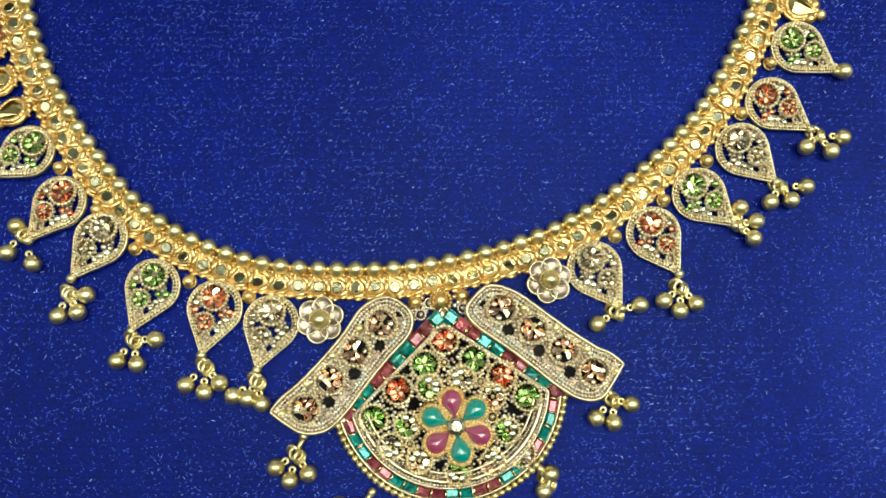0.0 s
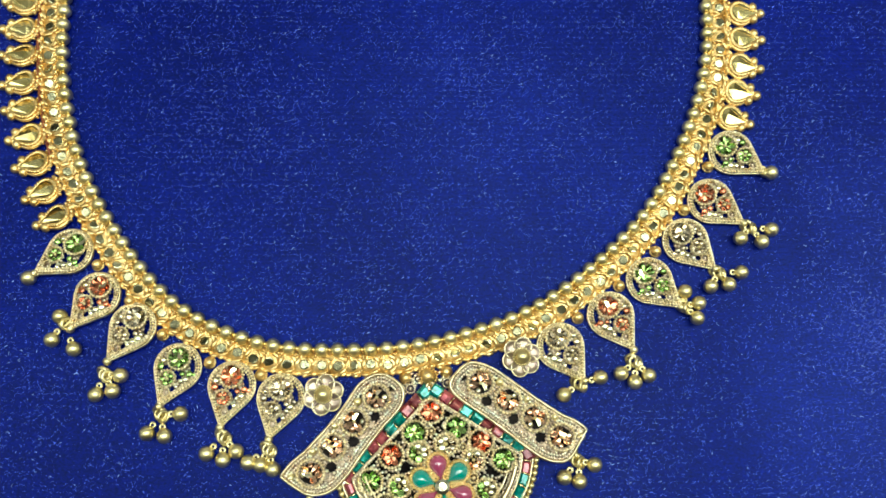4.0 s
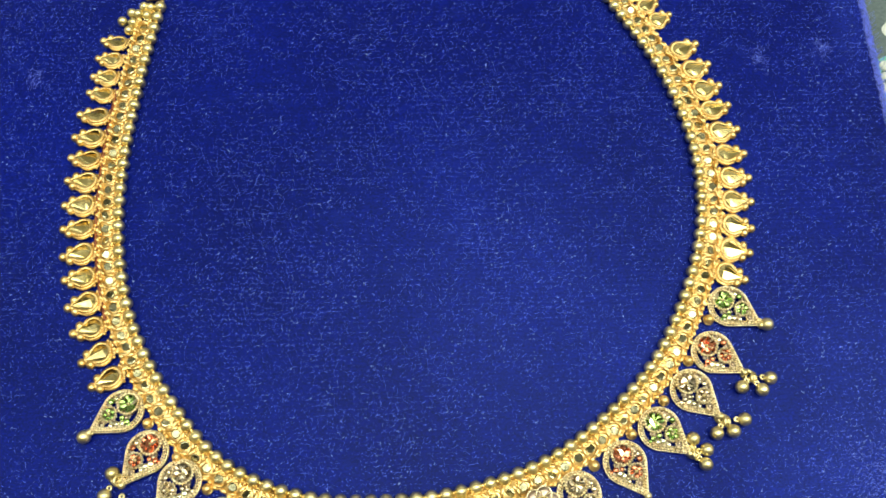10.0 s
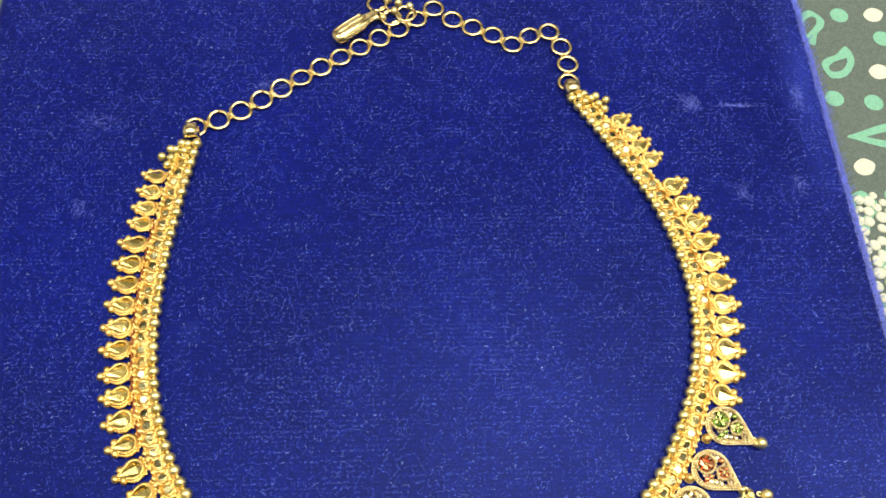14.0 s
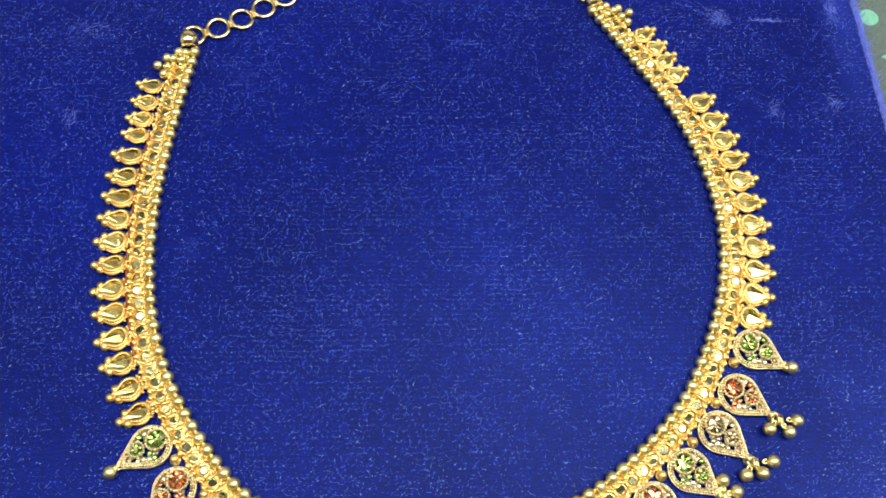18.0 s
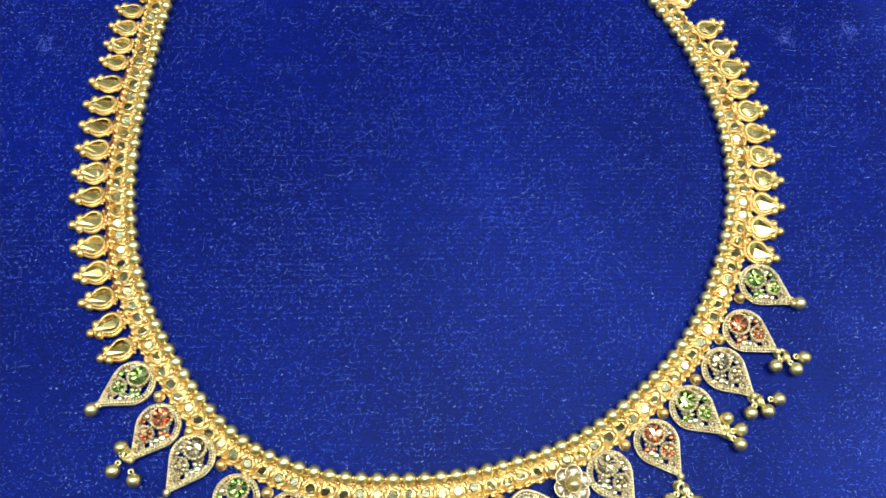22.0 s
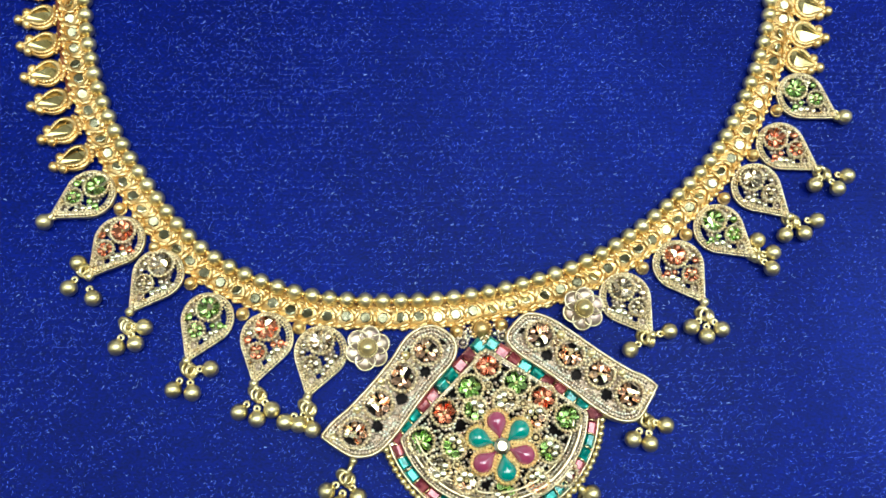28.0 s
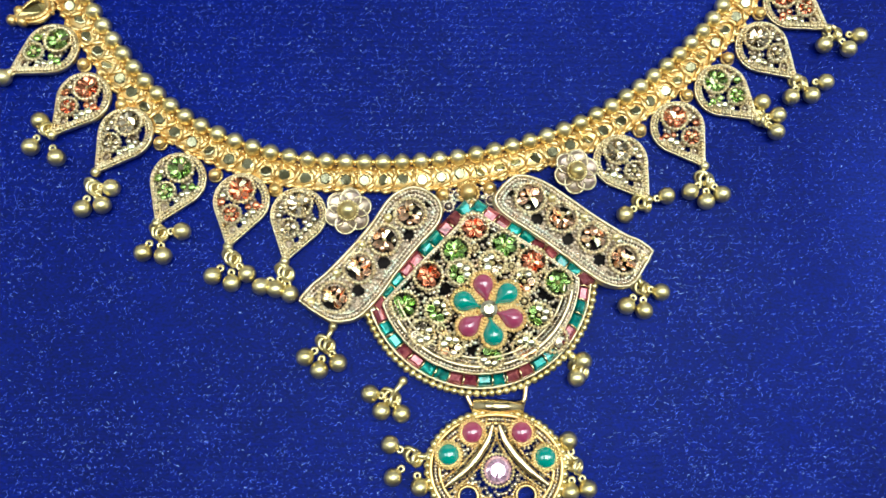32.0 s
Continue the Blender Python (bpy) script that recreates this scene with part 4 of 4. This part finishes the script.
def bar(x0, y0, x1, y1, hand, z, reach, o, i, head, flare, nose, square):
    """A banner from its round end at the band to its flared end; hand is the side of the flare."""
    length = math.hypot(x1 - x0, y1 - y0)
    h = hand
    path = even_loop([(-3.3, 0.72 * head * h, 0), (0.5, head * h, 0), (6, o * h, 0), (12, (o - 0.2) * h, 0), (18, o * h, 0), (21.5 + reach, (o + 0.5) * h, 0), (24.6 + reach, (o + 0.3) * h, 0), (24.7 + reach, (o - 0.4) * h, 0),
                      (24.4 + reach + 0.4 * square, 1.0 * h, 0), (23.4 + reach + square, -(2.6 + 0.6 * square) * h, 0), (20.4 + reach + square, -(i + 0.5 * flare) * h, 0), (16, -(i + 0.2 + flare) * h, 0), (10, -(i + 0.5 * flare) * h, 0), (4, -i * h, 0),
                      (-1.6 - nose, -(4.9 + 0.3 * nose) * h, 0), (-4.6 - 0.7 * nose, -(2.5 + 1.1 * nose) * h, 0), (-4.9, 0.8 * h, 0)], 130)
    ob = part("winged_bar", mesh_of("bar_rim", joined([tube(path + (0, 0, z), 0.34, 6, True, 1.8), tube(path + (0, 0, z - 1.3), 0.4, 6, True, 1.2), ribbon(path, 0.3, z)]), RIM), necklace, x0, y0, 0,
              math.degrees(math.atan2(y1 - y0, x1 - x0)), "pierced bar with copper rosettes")
    part("rope_wire", mesh_of("rope_wire", joined([milled(offset_path(path, 0.62) + (0, 0, z + 0.1), 0.38, 0.66), milled(offset_path(path, 1.3) + (0, 0, z - 0.1), 0.34, 0.6)]), ANTIQUE), ob)
    spots = [(length * k / 3, 0.25 * h * (1 - abs(k - 1.5)), 2.35) for k in range(4)]
    gaps = [(x + 3.1, -2.5 * h, 1.15) for x, y, r in spots[:3]] + [(x + 2.6, 2.7 * h, 0.8) for x, y, r in spots[:3]] + [(-3.6, -1.2 * h, 0.8)]
    grains = part("granulation", mesh_of("granulation", sprinkle(path, 0.36, 0.72, [(x, y, 3.0) for x, y, r in spots] + gaps, z - 0.32, 14000, 11, 1.4), ANTIQUE), ob)
    tagged(grains, kind="stuff")
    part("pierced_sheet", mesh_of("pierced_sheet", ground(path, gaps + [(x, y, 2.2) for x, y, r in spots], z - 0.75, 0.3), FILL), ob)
    # added dark plate: stands for shade under the pierced bar
    part("backing_plate", mesh_of("backing_plate", flat(offset_path(path, 0.3), z - 1.7), GAP_SHADE), ob, label="near-black plate standing in for shade behind the openwork")
    for x, y, r in spots:
        part("ring_wire", mesh_of("ring_wire", joined([milled(circle(2.75, 38, x, y, z + 0.1), 0.44, 0.7), ribbon(circle(2.7, 28, x, y), z - 1.6, z)]), ROPE), ob)
        flower_setting(ob, x, y, z - 0.3, 2.4)
        part("stud", tip_mesh, ob, x + 3.3, y + 2.5 * h, z - 0.45)
    return ob


bar(-7.9, 10.3, -21.4, -4.9, -1, 3.6, 0.0, 3.7, 5.1, 4.4, 0.7, 0.4, 0.2)
bar(14.1, 13.1, 30.8, 1.7, 1, 3.6, -1.0, 3.8, 5.3, 3.8, 0.4, 1.0, 1.2)

# the medallion
MX, MY, MR = 4.4, -0.7, 20.7
APEX = (3.4, 13.9)


def house_path(inset, n):
    """A round bowl under a pointed roof."""
    r = MR - inset
    low, high = radians(197.7), radians(356.5)
    arc = [(MX + r * math.cos(a), MY + r * math.sin(a), 0) for a in np.linspace(low, high, 60)]
    k = inset * 1.15
    return even_loop([(APEX[0], APEX[1] - k * 1.15, 0)] + arc, n, False)


def dome(x, y):
    """The height of the swelling face."""
    q = ((x - MX) ** 2 + (y - MY + 2.0) ** 2) / MR ** 2
    return 2.2 + 4.2 * max(0.0, 1 - q)


def raised(path, dz=0.0):
    return np.array([(x, y, dome(x, y) + dz) for x, y, _ in path])


def bowl_arc(inset, dz, first=198.5, last=351.5, n=110):
    """The round lower part of the border alone."""
    r = MR - inset
    return np.array([(MX + r * math.cos(a), MY + r * math.sin(a), dome(MX + r * math.cos(a), MY + r * math.sin(a)) + dz) for a in np.linspace(radians(first), radians(last), n)])


medallion = part("medallion", mesh_of("medallion_rim", joined([tube(house_path(0.35, 220) + (0, 0, 2.2), 0.26, 6, True, 1.6), tube(raised(house_path(2.75, 200), 0.25), 0.22, 6, True, 1.6), ribbon(house_path(0.3, 220), 0.3, 2.2),
                                                               tube(bowl_arc(3.9, 0.45), 0.42, 7, False, 1.0), tube(bowl_arc(5.4, 0.3), 0.26, 6, False, 1.3), ribbon(house_path(3.3, 190), 0.8, 2.6)]), RIM), necklace, label="domed medallion with baguette border")
# flat dark sheet put in for the shade behind the filigree
part("backing_plate", mesh_of("backing_plate", flat(house_path(3.0, 120), 1.3), GAP_SHADE), medallion, label="near-black plate standing in for shade behind the openwork")
part("channel_floor", mesh_of("channel_floor", band(house_path(0.4, 200), house_path(2.9, 200), 1.5), ANTIQUE), medallion)
part("rope_wire", mesh_of("rope_wire", joined([milled(raised(house_path(3.2, 200), 0.35), 0.36, 0.66), milled(bowl_arc(4.65, 0.4), 0.36, 0.62, False)]), ANTIQUE), medallion)
edge_ball = mesh_of("edge_bead", ball(0.72, seg=10, rings=7), BEAD)
for k, a in enumerate(np.linspace(radians(193), radians(357.5), 47)):
    part("edge_bead", edge_ball, medallion, MX + (MR + 0.5) * math.cos(a), MY + (MR + 0.5) * math.sin(a), 1.7)


def baguette(length, width, high):
    """A step-cut oblong stone."""
    v, f = [], []
    for q, w, z in ((1.0, 1.0, 0), (1.0, 1.0, high * 0.35), (0.86, 0.78, high * 0.75), (0.7, 0.5, high)):
        v += [(q * length / 2 * sx, w * width / 2 * sy, z) for sx, sy in ((-1, -1), (1, -1), (1, 1), (-1, 1))]
    for i in (0, 4, 8):
        f += [(i + k, i + (k + 1) % 4, i + 4 + (k + 1) % 4, i + 4 + k) for k in range(4)]
    return v, f + [(12, 13, 14, 15)]


green_bar = mesh_of("baguette", baguette(2.6, 2.05, 1.2), GREEN_BAR, False)
red_bar = mesh_of("baguette", baguette(2.6, 2.05, 1.2), RED_BAR, False)
claw_mesh = mesh_of("claw", tube([(0, -1.1, 0), (0.15, 0, 0.75), (0, 1.1, 0)], 0.2, 5), POLISHED)
channel = house_path(1.62, 400)
count = 40
for k in range(count):
    i = int((k + 0.5) / count * 400) % 400
    a, b = channel[(i - 3) % 400], channel[(i + 3) % 400]
    turn = math.degrees(math.atan2(b[1] - a[1], b[0] - a[0]))
    ob = part("baguette", red_bar if ((k + 1) // 2) % 2 else green_bar, medallion, channel[i][0], channel[i][1], 1.9, turn)
    ob.rotation_euler[0], ob.rotation_euler[1] = random.gauss(0, 0.22), random.gauss(0, 0.16)
    if channel[i][1] > -4:
        # the stones along the roof are broader and reach over its edge
        ob.scale[1] = 1.4
        ob.location += Vector((0.45 * MM * math.sin(radians(turn)), -0.45 * MM * math.cos(radians(turn)), 0.0))
    j = int((k + 1.0) / count * 400) % 400
    part("claw", claw_mesh, medallion, channel[j][0], channel[j][1], 2.5, turn)

MED = ((3.5, 7.2, R, 0), (0.1, 2.8, G, 0), (8.8, 3.8, G, 0), (-4.7, -1.6, R, 0), (0.9, -1.1, G, 1), (6.6, 0.5, S, 1), (13.8, 1.0, R, 0), (12.1, -2.7, COPPER_FOIL, 1), (18.4, -2.7, G, 0),
       (-9.0, -6.7, G, 0), (-3.0, -7.7, G, 1), (14.6, -8.6, G, 1), (-0.8, -13.8, COPPER_FOIL, 1), (6.0, -15.9, G, 1), (12.1, -14.1, COPPER_FOIL, 1), (-5.9, -11.5, S, 1), (17.2, -12.5, S, 0))
holes = [(5.6 + 4.6 * math.cos(radians(100 - 60 * k)), -7.8 + 4.6 * math.sin(radians(100 - 60 * k)), 2.1) for k in range(6)]
for x, y, foil, kind in MED:
    r = 2.0 if kind else 2.25
    z = dome(x, y)
    holes.append((x, y, r + 0.3))
    part("ring_wire", mesh_of("ring_wire", milled(circle(r + 0.25, 30, x, y, z + 0.25), 0.45, 0.68), ROPE), medallion)
    if kind:
        setting(medallion, x, y, z + 0.05, r, foil if foil is G else (MIXED_FOIL if foil is COPPER_FOIL else SMOKE_FOIL), 3)
    else:
        rosette(medallion, x, y, z - 0.2, r - 0.15, 6, foil)
        for a in (0.6, 2.6, 4.4):
            bit(eyelet_cup, foil, medallion, x + 1.3 * math.cos(a), y + 1.3 * math.sin(a), z + 0.1, 0.5)


def small_rings(path, holes, sizes, z, tries, seed):
    """Tight little rings of milled wire with a grain in each, packed into the gaps."""
    rnd, shapes, taken = random.Random(seed), [], list(holes)
    lo, hi, ring = path[:, :2].min(0), path[:, :2].max(0), path[::2]
    for size in sizes:
        for _ in range(tries):
            x, y = rnd.uniform(lo[0], hi[0]), rnd.uniform(lo[1], hi[1])
            if any((x - hx) ** 2 + (y - hy) ** 2 < (hr + size + 0.1) ** 2 for hx, hy, hr in taken):
                continue
            if not all(inside(x + size * math.cos(a), y + size * math.sin(a), ring) for a in (0, 1.6, 3.1, 4.7)):
                continue
            h = z(x, y) if callable(z) else z
            shapes.append(milled(circle(size, 16, x, y, h), 0.3, 0.5))
            if rnd.random() < 0.85:
                shapes.append(ball(size * 0.58, (x, y, h + 0.1), 8, 5))
            taken.append((x, y, size + 0.2))
    return joined(shapes), taken


dark_gaps = [(6.4, 7.2, 1.1), (1.6, 5.4, 0.8), (-2.4, 2.4, 0.9), (11.6, 1.4, 0.8), (-1.6, -3.8, 0.8), (15.6, -4.6, 0.8), (10.2, -12.6, 0.8), (2.6, -11.4, 0.9), (-6.6, 2.6, 0.8), (4.6, 4.9, 1.0), (18.3, -7, 0.8), (-8.4, -10, 0.8), (2.8, -14.6, 0.8), (9.6, -15, 0.7), (17, -5.4, 0.7), (0.4, 6.4, 0.6), (-6.4, -4, 0.6)]
rings, taken = small_rings(house_path(3.6, 120), holes + dark_gaps, (1.25, 0.95, 0.75), lambda x, y: dome(x, y) + 0.1, 1500, 21)
tagged(part("filigree", mesh_of("filigree", rings, ROPE), medallion), kind="stuff")
grains = sprinkle(house_path(3.6, 120), 0.38, 0.62, [(x, y, r + 0.15) for x, y, r in taken] + dark_gaps, lambda x, y: dome(x, y) - 0.2, 22000, 3)
tagged(part("granulation", mesh_of("granulation", grains, ANTIQUE), medallion), kind="stuff")

# six cabochon petals round a pale stud
cab_path = drop_outline(1.85, 3.2, 30)


def cabochon(path, high):
    rows, n = [], len(path)
    for q, z in ((1.0, 0), (0.98, high * 0.25), (0.86, high * 0.53), (0.62, high * 0.79), (0.32, high * 0.95)):
        rows.append(np.c_[path[:, :2] * q, np.full(n, z)])
    v = np.vstack(rows + [np.array([(0, 0, high * 1.02)])])
    f = [(i * n + k, i * n + (k + 1) % n, (i + 1) * n + (k + 1) % n, (i + 1) * n + k) for i in range(4) for k in range(n)]
    return v, f + [(4 * n + k, 4 * n + (k + 1) % n, 5 * n) for k in range(n)]


cab_green = mesh_of("cabochon", cabochon(cab_path, 2.0), EMERALD)
cab_red = mesh_of("cabochon", cabochon(cab_path, 2.0), RUBY)
bezel_mesh = mesh_of("bezel", joined([milled(offset_path(cab_path, -0.35) + (0, 0, 0.45), 0.36, 0.6), tube(offset_path(cab_path, -0.15), 0.35, 6, True)]), GOLD)
CX, CY = 5.6, -7.8
blossom_z = dome(CX, CY) + 0.5
for k in range(6):
    a = radians(100 - 60 * k)
    bezel = part("bezel", bezel_mesh, medallion, CX + 4.55 * math.cos(a), CY + 4.55 * math.sin(a), blossom_z, math.degrees(a) + 180)
    part("cabochon", cab_green if k % 2 else cab_red, bezel, 0, 0, 0, 0, "teal green cabochon" if k % 2 else "ruby red cabochon")
part("centre_stud", mesh_of("centre_stud", ball(1.75, (0, 0, 0.3), 12, 6, 0.55), SILVER_FOIL, False), medallion, CX, CY, blossom_z + 0.5)
GUSSETS = (((2.2, 15.8), (2.0, 12.9), (-3.8, 8.6), (-4.2, 12.6), (-2.2, 16.2)), ((4.4, 15.8), (5.0, 12.9), (9.4, 10.0), (8.8, 14.6), (6.0, 17.2)))
for corners in GUSSETS:
    outline = even_loop([(x, y, 0) for x, y in corners], 40, False)
    loops, kept = small_rings(outline, [(-1.8, 14.4, 1.3), (6.9, 15.6, 1.3)], (0.95, 0.7), 1.5, 500, 31)
    tagged(part("filigree", mesh_of("filigree", joined([loops, sprinkle(outline, 0.5, 0.8, kept, 1.3, 900, 8)]), ANTIQUE), necklace, label="small beads filling the gap above the medallion"), kind="stuff")
part("crown_bead", mesh_of("crown_bead", joined([ball(1.6, (0, 0, 2.2), 14, 9), milled(circle(1.9, 22, z=1.6), 0.4, 0.66)]), GOLD), necklace, 2.9, 14.6, 0)

# hinge and lower pendant
hinge = part("hinge", mesh_of("hinge", tube([(3.0, -24.0, 1.6), (11.9, -24.4, 1.6)], 1.25, 16), POLISHED), necklace, label="polished gold hinge tube")
for x0, y0, x1, y1 in ((2.0, -22.4, 2.6, -25.0), (12.4, -21.0, 12.2, -24.6)):
    part("hinge_loop", mesh_of("hinge_loop", tube([(x0 + 0.6, y0 + 1.6, 1.4), (x0, y0, 1.7), (x1, (y0 + y1) / 2, 1.8), (x1 + (0.7 if x1 < 6 else -0.7), y1, 1.6)], 0.48, 8), POLISHED), hinge)
LX, LY = 6.9, -34.6
LOW = even_loop([(LX + 11.4 * math.cos(a), LY + (9.0 if math.sin(a) > 0 else 10.0) * math.sin(a), 0) for a in np.linspace(0, 2 * math.pi, 40, endpoint=False)], 140)
lower = part("lower_pendant", mesh_of("lower_rim", joined([tube(LOW + (0, 0, 1.7), 0.45, 6, True, 1.4), tube(offset_path(LOW, 1.5) + (0, 0, 2.0), 0.34, 6, True, 1.4), ribbon(LOW, 0.3, 1.7)]), GOLD), necklace,
             label="round pendant with ruby and green cabochons")
for p in even_loop(offset_path(LOW, -0.55), 54, False):
    part("edge_bead", edge_ball, lower, p[0], p[1], 1.5)
part("rope_wire", mesh_of("rope_wire", milled(offset_path(LOW, 0.8) + (0, 0, 2.0), 0.34, 0.58), ANTIQUE), lower)
round_path = circle(1.85, 30)
round_bezel = mesh_of("bezel", joined([milled(circle(2.3, 30, z=0.45), 0.36, 0.6), tube(circle(2.05, 28), 0.35, 6, True)]), GOLD)
gems = {"ruby": mesh_of("cabochon", cabochon(round_path, 1.5), RUBY), "green": mesh_of("cabochon", cabochon(round_path, 1.5), EMERALD)}
low_holes = [(LX + 0.1, LY - 0.4, 3.4)]
for x, y, kind in ((2.8, -28.6, "ruby"), (11.4, -28.7, "ruby"), (-1.4, -32.3, "green"), (15.4, -33.0, "green")):
    bezel = part("bezel", round_bezel, lower, x, y, 2.2)
    part("cabochon", gems[kind], bezel, label="ruby red cabochon" if kind == "ruby" else "teal green cabochon")
    low_holes.append((x, y, 2.6))
facets, tiers = [], [circle(2.4, 16, LX + 0.1, LY - 0.4, 2.6), circle(2.0, 16, LX + 0.1, LY - 0.4, 3.05, math.pi / 16), circle(1.25, 16, LX + 0.1, LY - 0.4, 3.4)]
for low_ring, high_ring in zip(tiers, tiers[1:]):
    for k in range(16):
        j = (k + 1) % 16
        facets += [([low_ring[k], low_ring[j], high_ring[k]], [(0, 1, 2)]), ([low_ring[j], high_ring[j], high_ring[k]], [(0, 1, 2)])]
for k in range(16):
    facets.append(([tiers[2][k], tiers[2][(k + 1) % 16], (LX + 0.1, LY - 0.4, 3.45 + 0.1 * (k % 2))], [(0, 1, 2)]))
part("crystal", mesh_of("crystal", joined(facets), CRYSTAL, False), lower, label="round faceted pink crystal")
part("crystal_bezel", mesh_of("crystal_bezel", milled(circle(2.75, 34, LX + 0.1, LY - 0.4, 2.7), 0.38, 0.62), BEAD), lower)
for sgn in (-1, 1):
    arm, _ = curve_through([(LX + 0.5 * sgn, -26.9, 2.4), (LX + 1.8 * sgn, -30.5, 2.8), (LX + 5.0 * sgn, -34.6, 2.8), (LX + 9.3 * sgn, -38.0, 2.2)], 24)
    part("leaf_band", mesh_of("leaf_band", tube(arm, 0.2 + 0.6 * np.sin(np.linspace(0.15, 2.9, 24)), 8, False, 0.5), POLISHED), lower)
    part("leaf_rope", mesh_of("leaf_rope", joined([milled(arm + (0.95 * sgn, 0.75, 0), 0.3, 0.54, False), milled(arm - (0.95 * sgn, 0.75, 0), 0.3, 0.54, False)]), GOLD), lower)
    for cx, cy, r in ((LX + 5.0 * sgn, -39.3, 2.2), (LX + 1.7 * sgn, -41.0, 1.5)):
        part("scroll", mesh_of("scroll", joined([milled(circle(r, 26, cx, cy, 2.1), 0.32, 0.56), tube(circle(r - 0.55, 22, cx, cy, 1.9), 0.28, 6, True)]), GOLD), lower)
        low_holes.append((cx, cy, r))
tagged(part("granulation", mesh_of("granulation", sprinkle(offset_path(LOW, 1.2), 0.4, 0.66, low_holes, 1.9, 6000, 9), ANTIQUE), lower), kind="stuff")

# chain, end caps and hook
link_mesh = mesh_of("chain_link", tube(circle(3.15, 14), 0.62, 7, True, 0.8), POLISHED)
tie_mesh = mesh_of("tie_ring", joined([hoop(0.75, 0.36, 0, 0.35, 0, 12), hoop(0.75, 0.36, 0, -0.35, 0.1, 12), ball(0.55, (0, 0, 0.35), 8, 5)]), GOLD)


def chain(points, n):
    places, _ = curve_through(points, n)
    for k, p in enumerate(places):
        ob = part("chain_link", link_mesh, necklace, p[0], p[1], 1.0)
        ob.rotation_euler = (radians(random.gauss(0, 3)), radians(random.gauss(0, 3)), random.uniform(0, 3))
        if k:
            q = (places[k - 1] + p) / 2
            part("tie_ring", tie_mesh, necklace, q[0], q[1], 0.8, math.degrees(math.atan2(*(p - places[k - 1])[::-1])))


chain([(-76.2, 161.2), (-63.5, 166.9), (-44.5, 180.2), (-25.4, 192.8), (-12.4, 200.7), (-1.3, 209.0)], 13)
chain([(4.9, 204.1), (18.6, 197.2), (25.3, 193.4), (30.5, 197.2), (36.3, 199.4), (40.3, 193.5), (42.1, 185.7), (41.7, 177.9)], 9)
cap_mesh = mesh_of("end_cap", joined([tube([(-0.4, 0, 1.5), (0.8, 0, 1.8), (2.4, 0, 2.0), (4.0, 0, 1.9), (5.2, 0, 1.6)], (2.2, 2.8, 2.7, 1.9, 0.7), 16), tube([(-0.2, 1.6, 2.4), (2.2, 0.9, 4.0), (4.6, 0, 2.7)], 0.22, 6)]), POLISHED)
part("end_cap", cap_mesh, necklace, -76.9, 157.3, 0, 98)
part("end_cap", cap_mesh, necklace, 43.0, 173.2, 0, 112)
hook, _ = curve_through([(-34.2, 194.2, 2.4), (-31, 197.0, 3.0), (-26.5, 200.6, 3.2), (-23.4, 203.2, 2.8), (-20.6, 205.2, 2.2)], 20)
width = np.interp(np.linspace(0, 1, 20), (0, 0.06, 0.15, 0.6, 0.8, 0.92, 1), (1.4, 2.8, 3.4, 3.2, 2.2, 2.0, 2.8))
part("hook_clasp", mesh_of("hook_clasp", joined([tube(hook, width, 14, False, 0.5), *[tube(hook[2:15] + (1.0 * d, -1.1 * d, 1.7 - 0.35 * d * d), 0.4, 6) for d in (-1.4, 0, 1.4)],
                                                         hoop(1.6, 0.45, -18.0, 207.4, 1.7, 16)]), POLISHED), necklace, label="leaf-shaped polished gold hook")
for x, y in ((-14.6, 207.6), (-18.5, 204.6), (-13.2, 211.0), (-9.4, 209.6), (-16.6, 212.4)):
    part("hook_bead", end_ball, necklace, x, y, 1.4)
for x, y in ((-15.6, 204.4), (-10.8, 206.2), (-20.4, 210.6)):
    part("chain_link", link_mesh, necklace, x, y, 1.6)
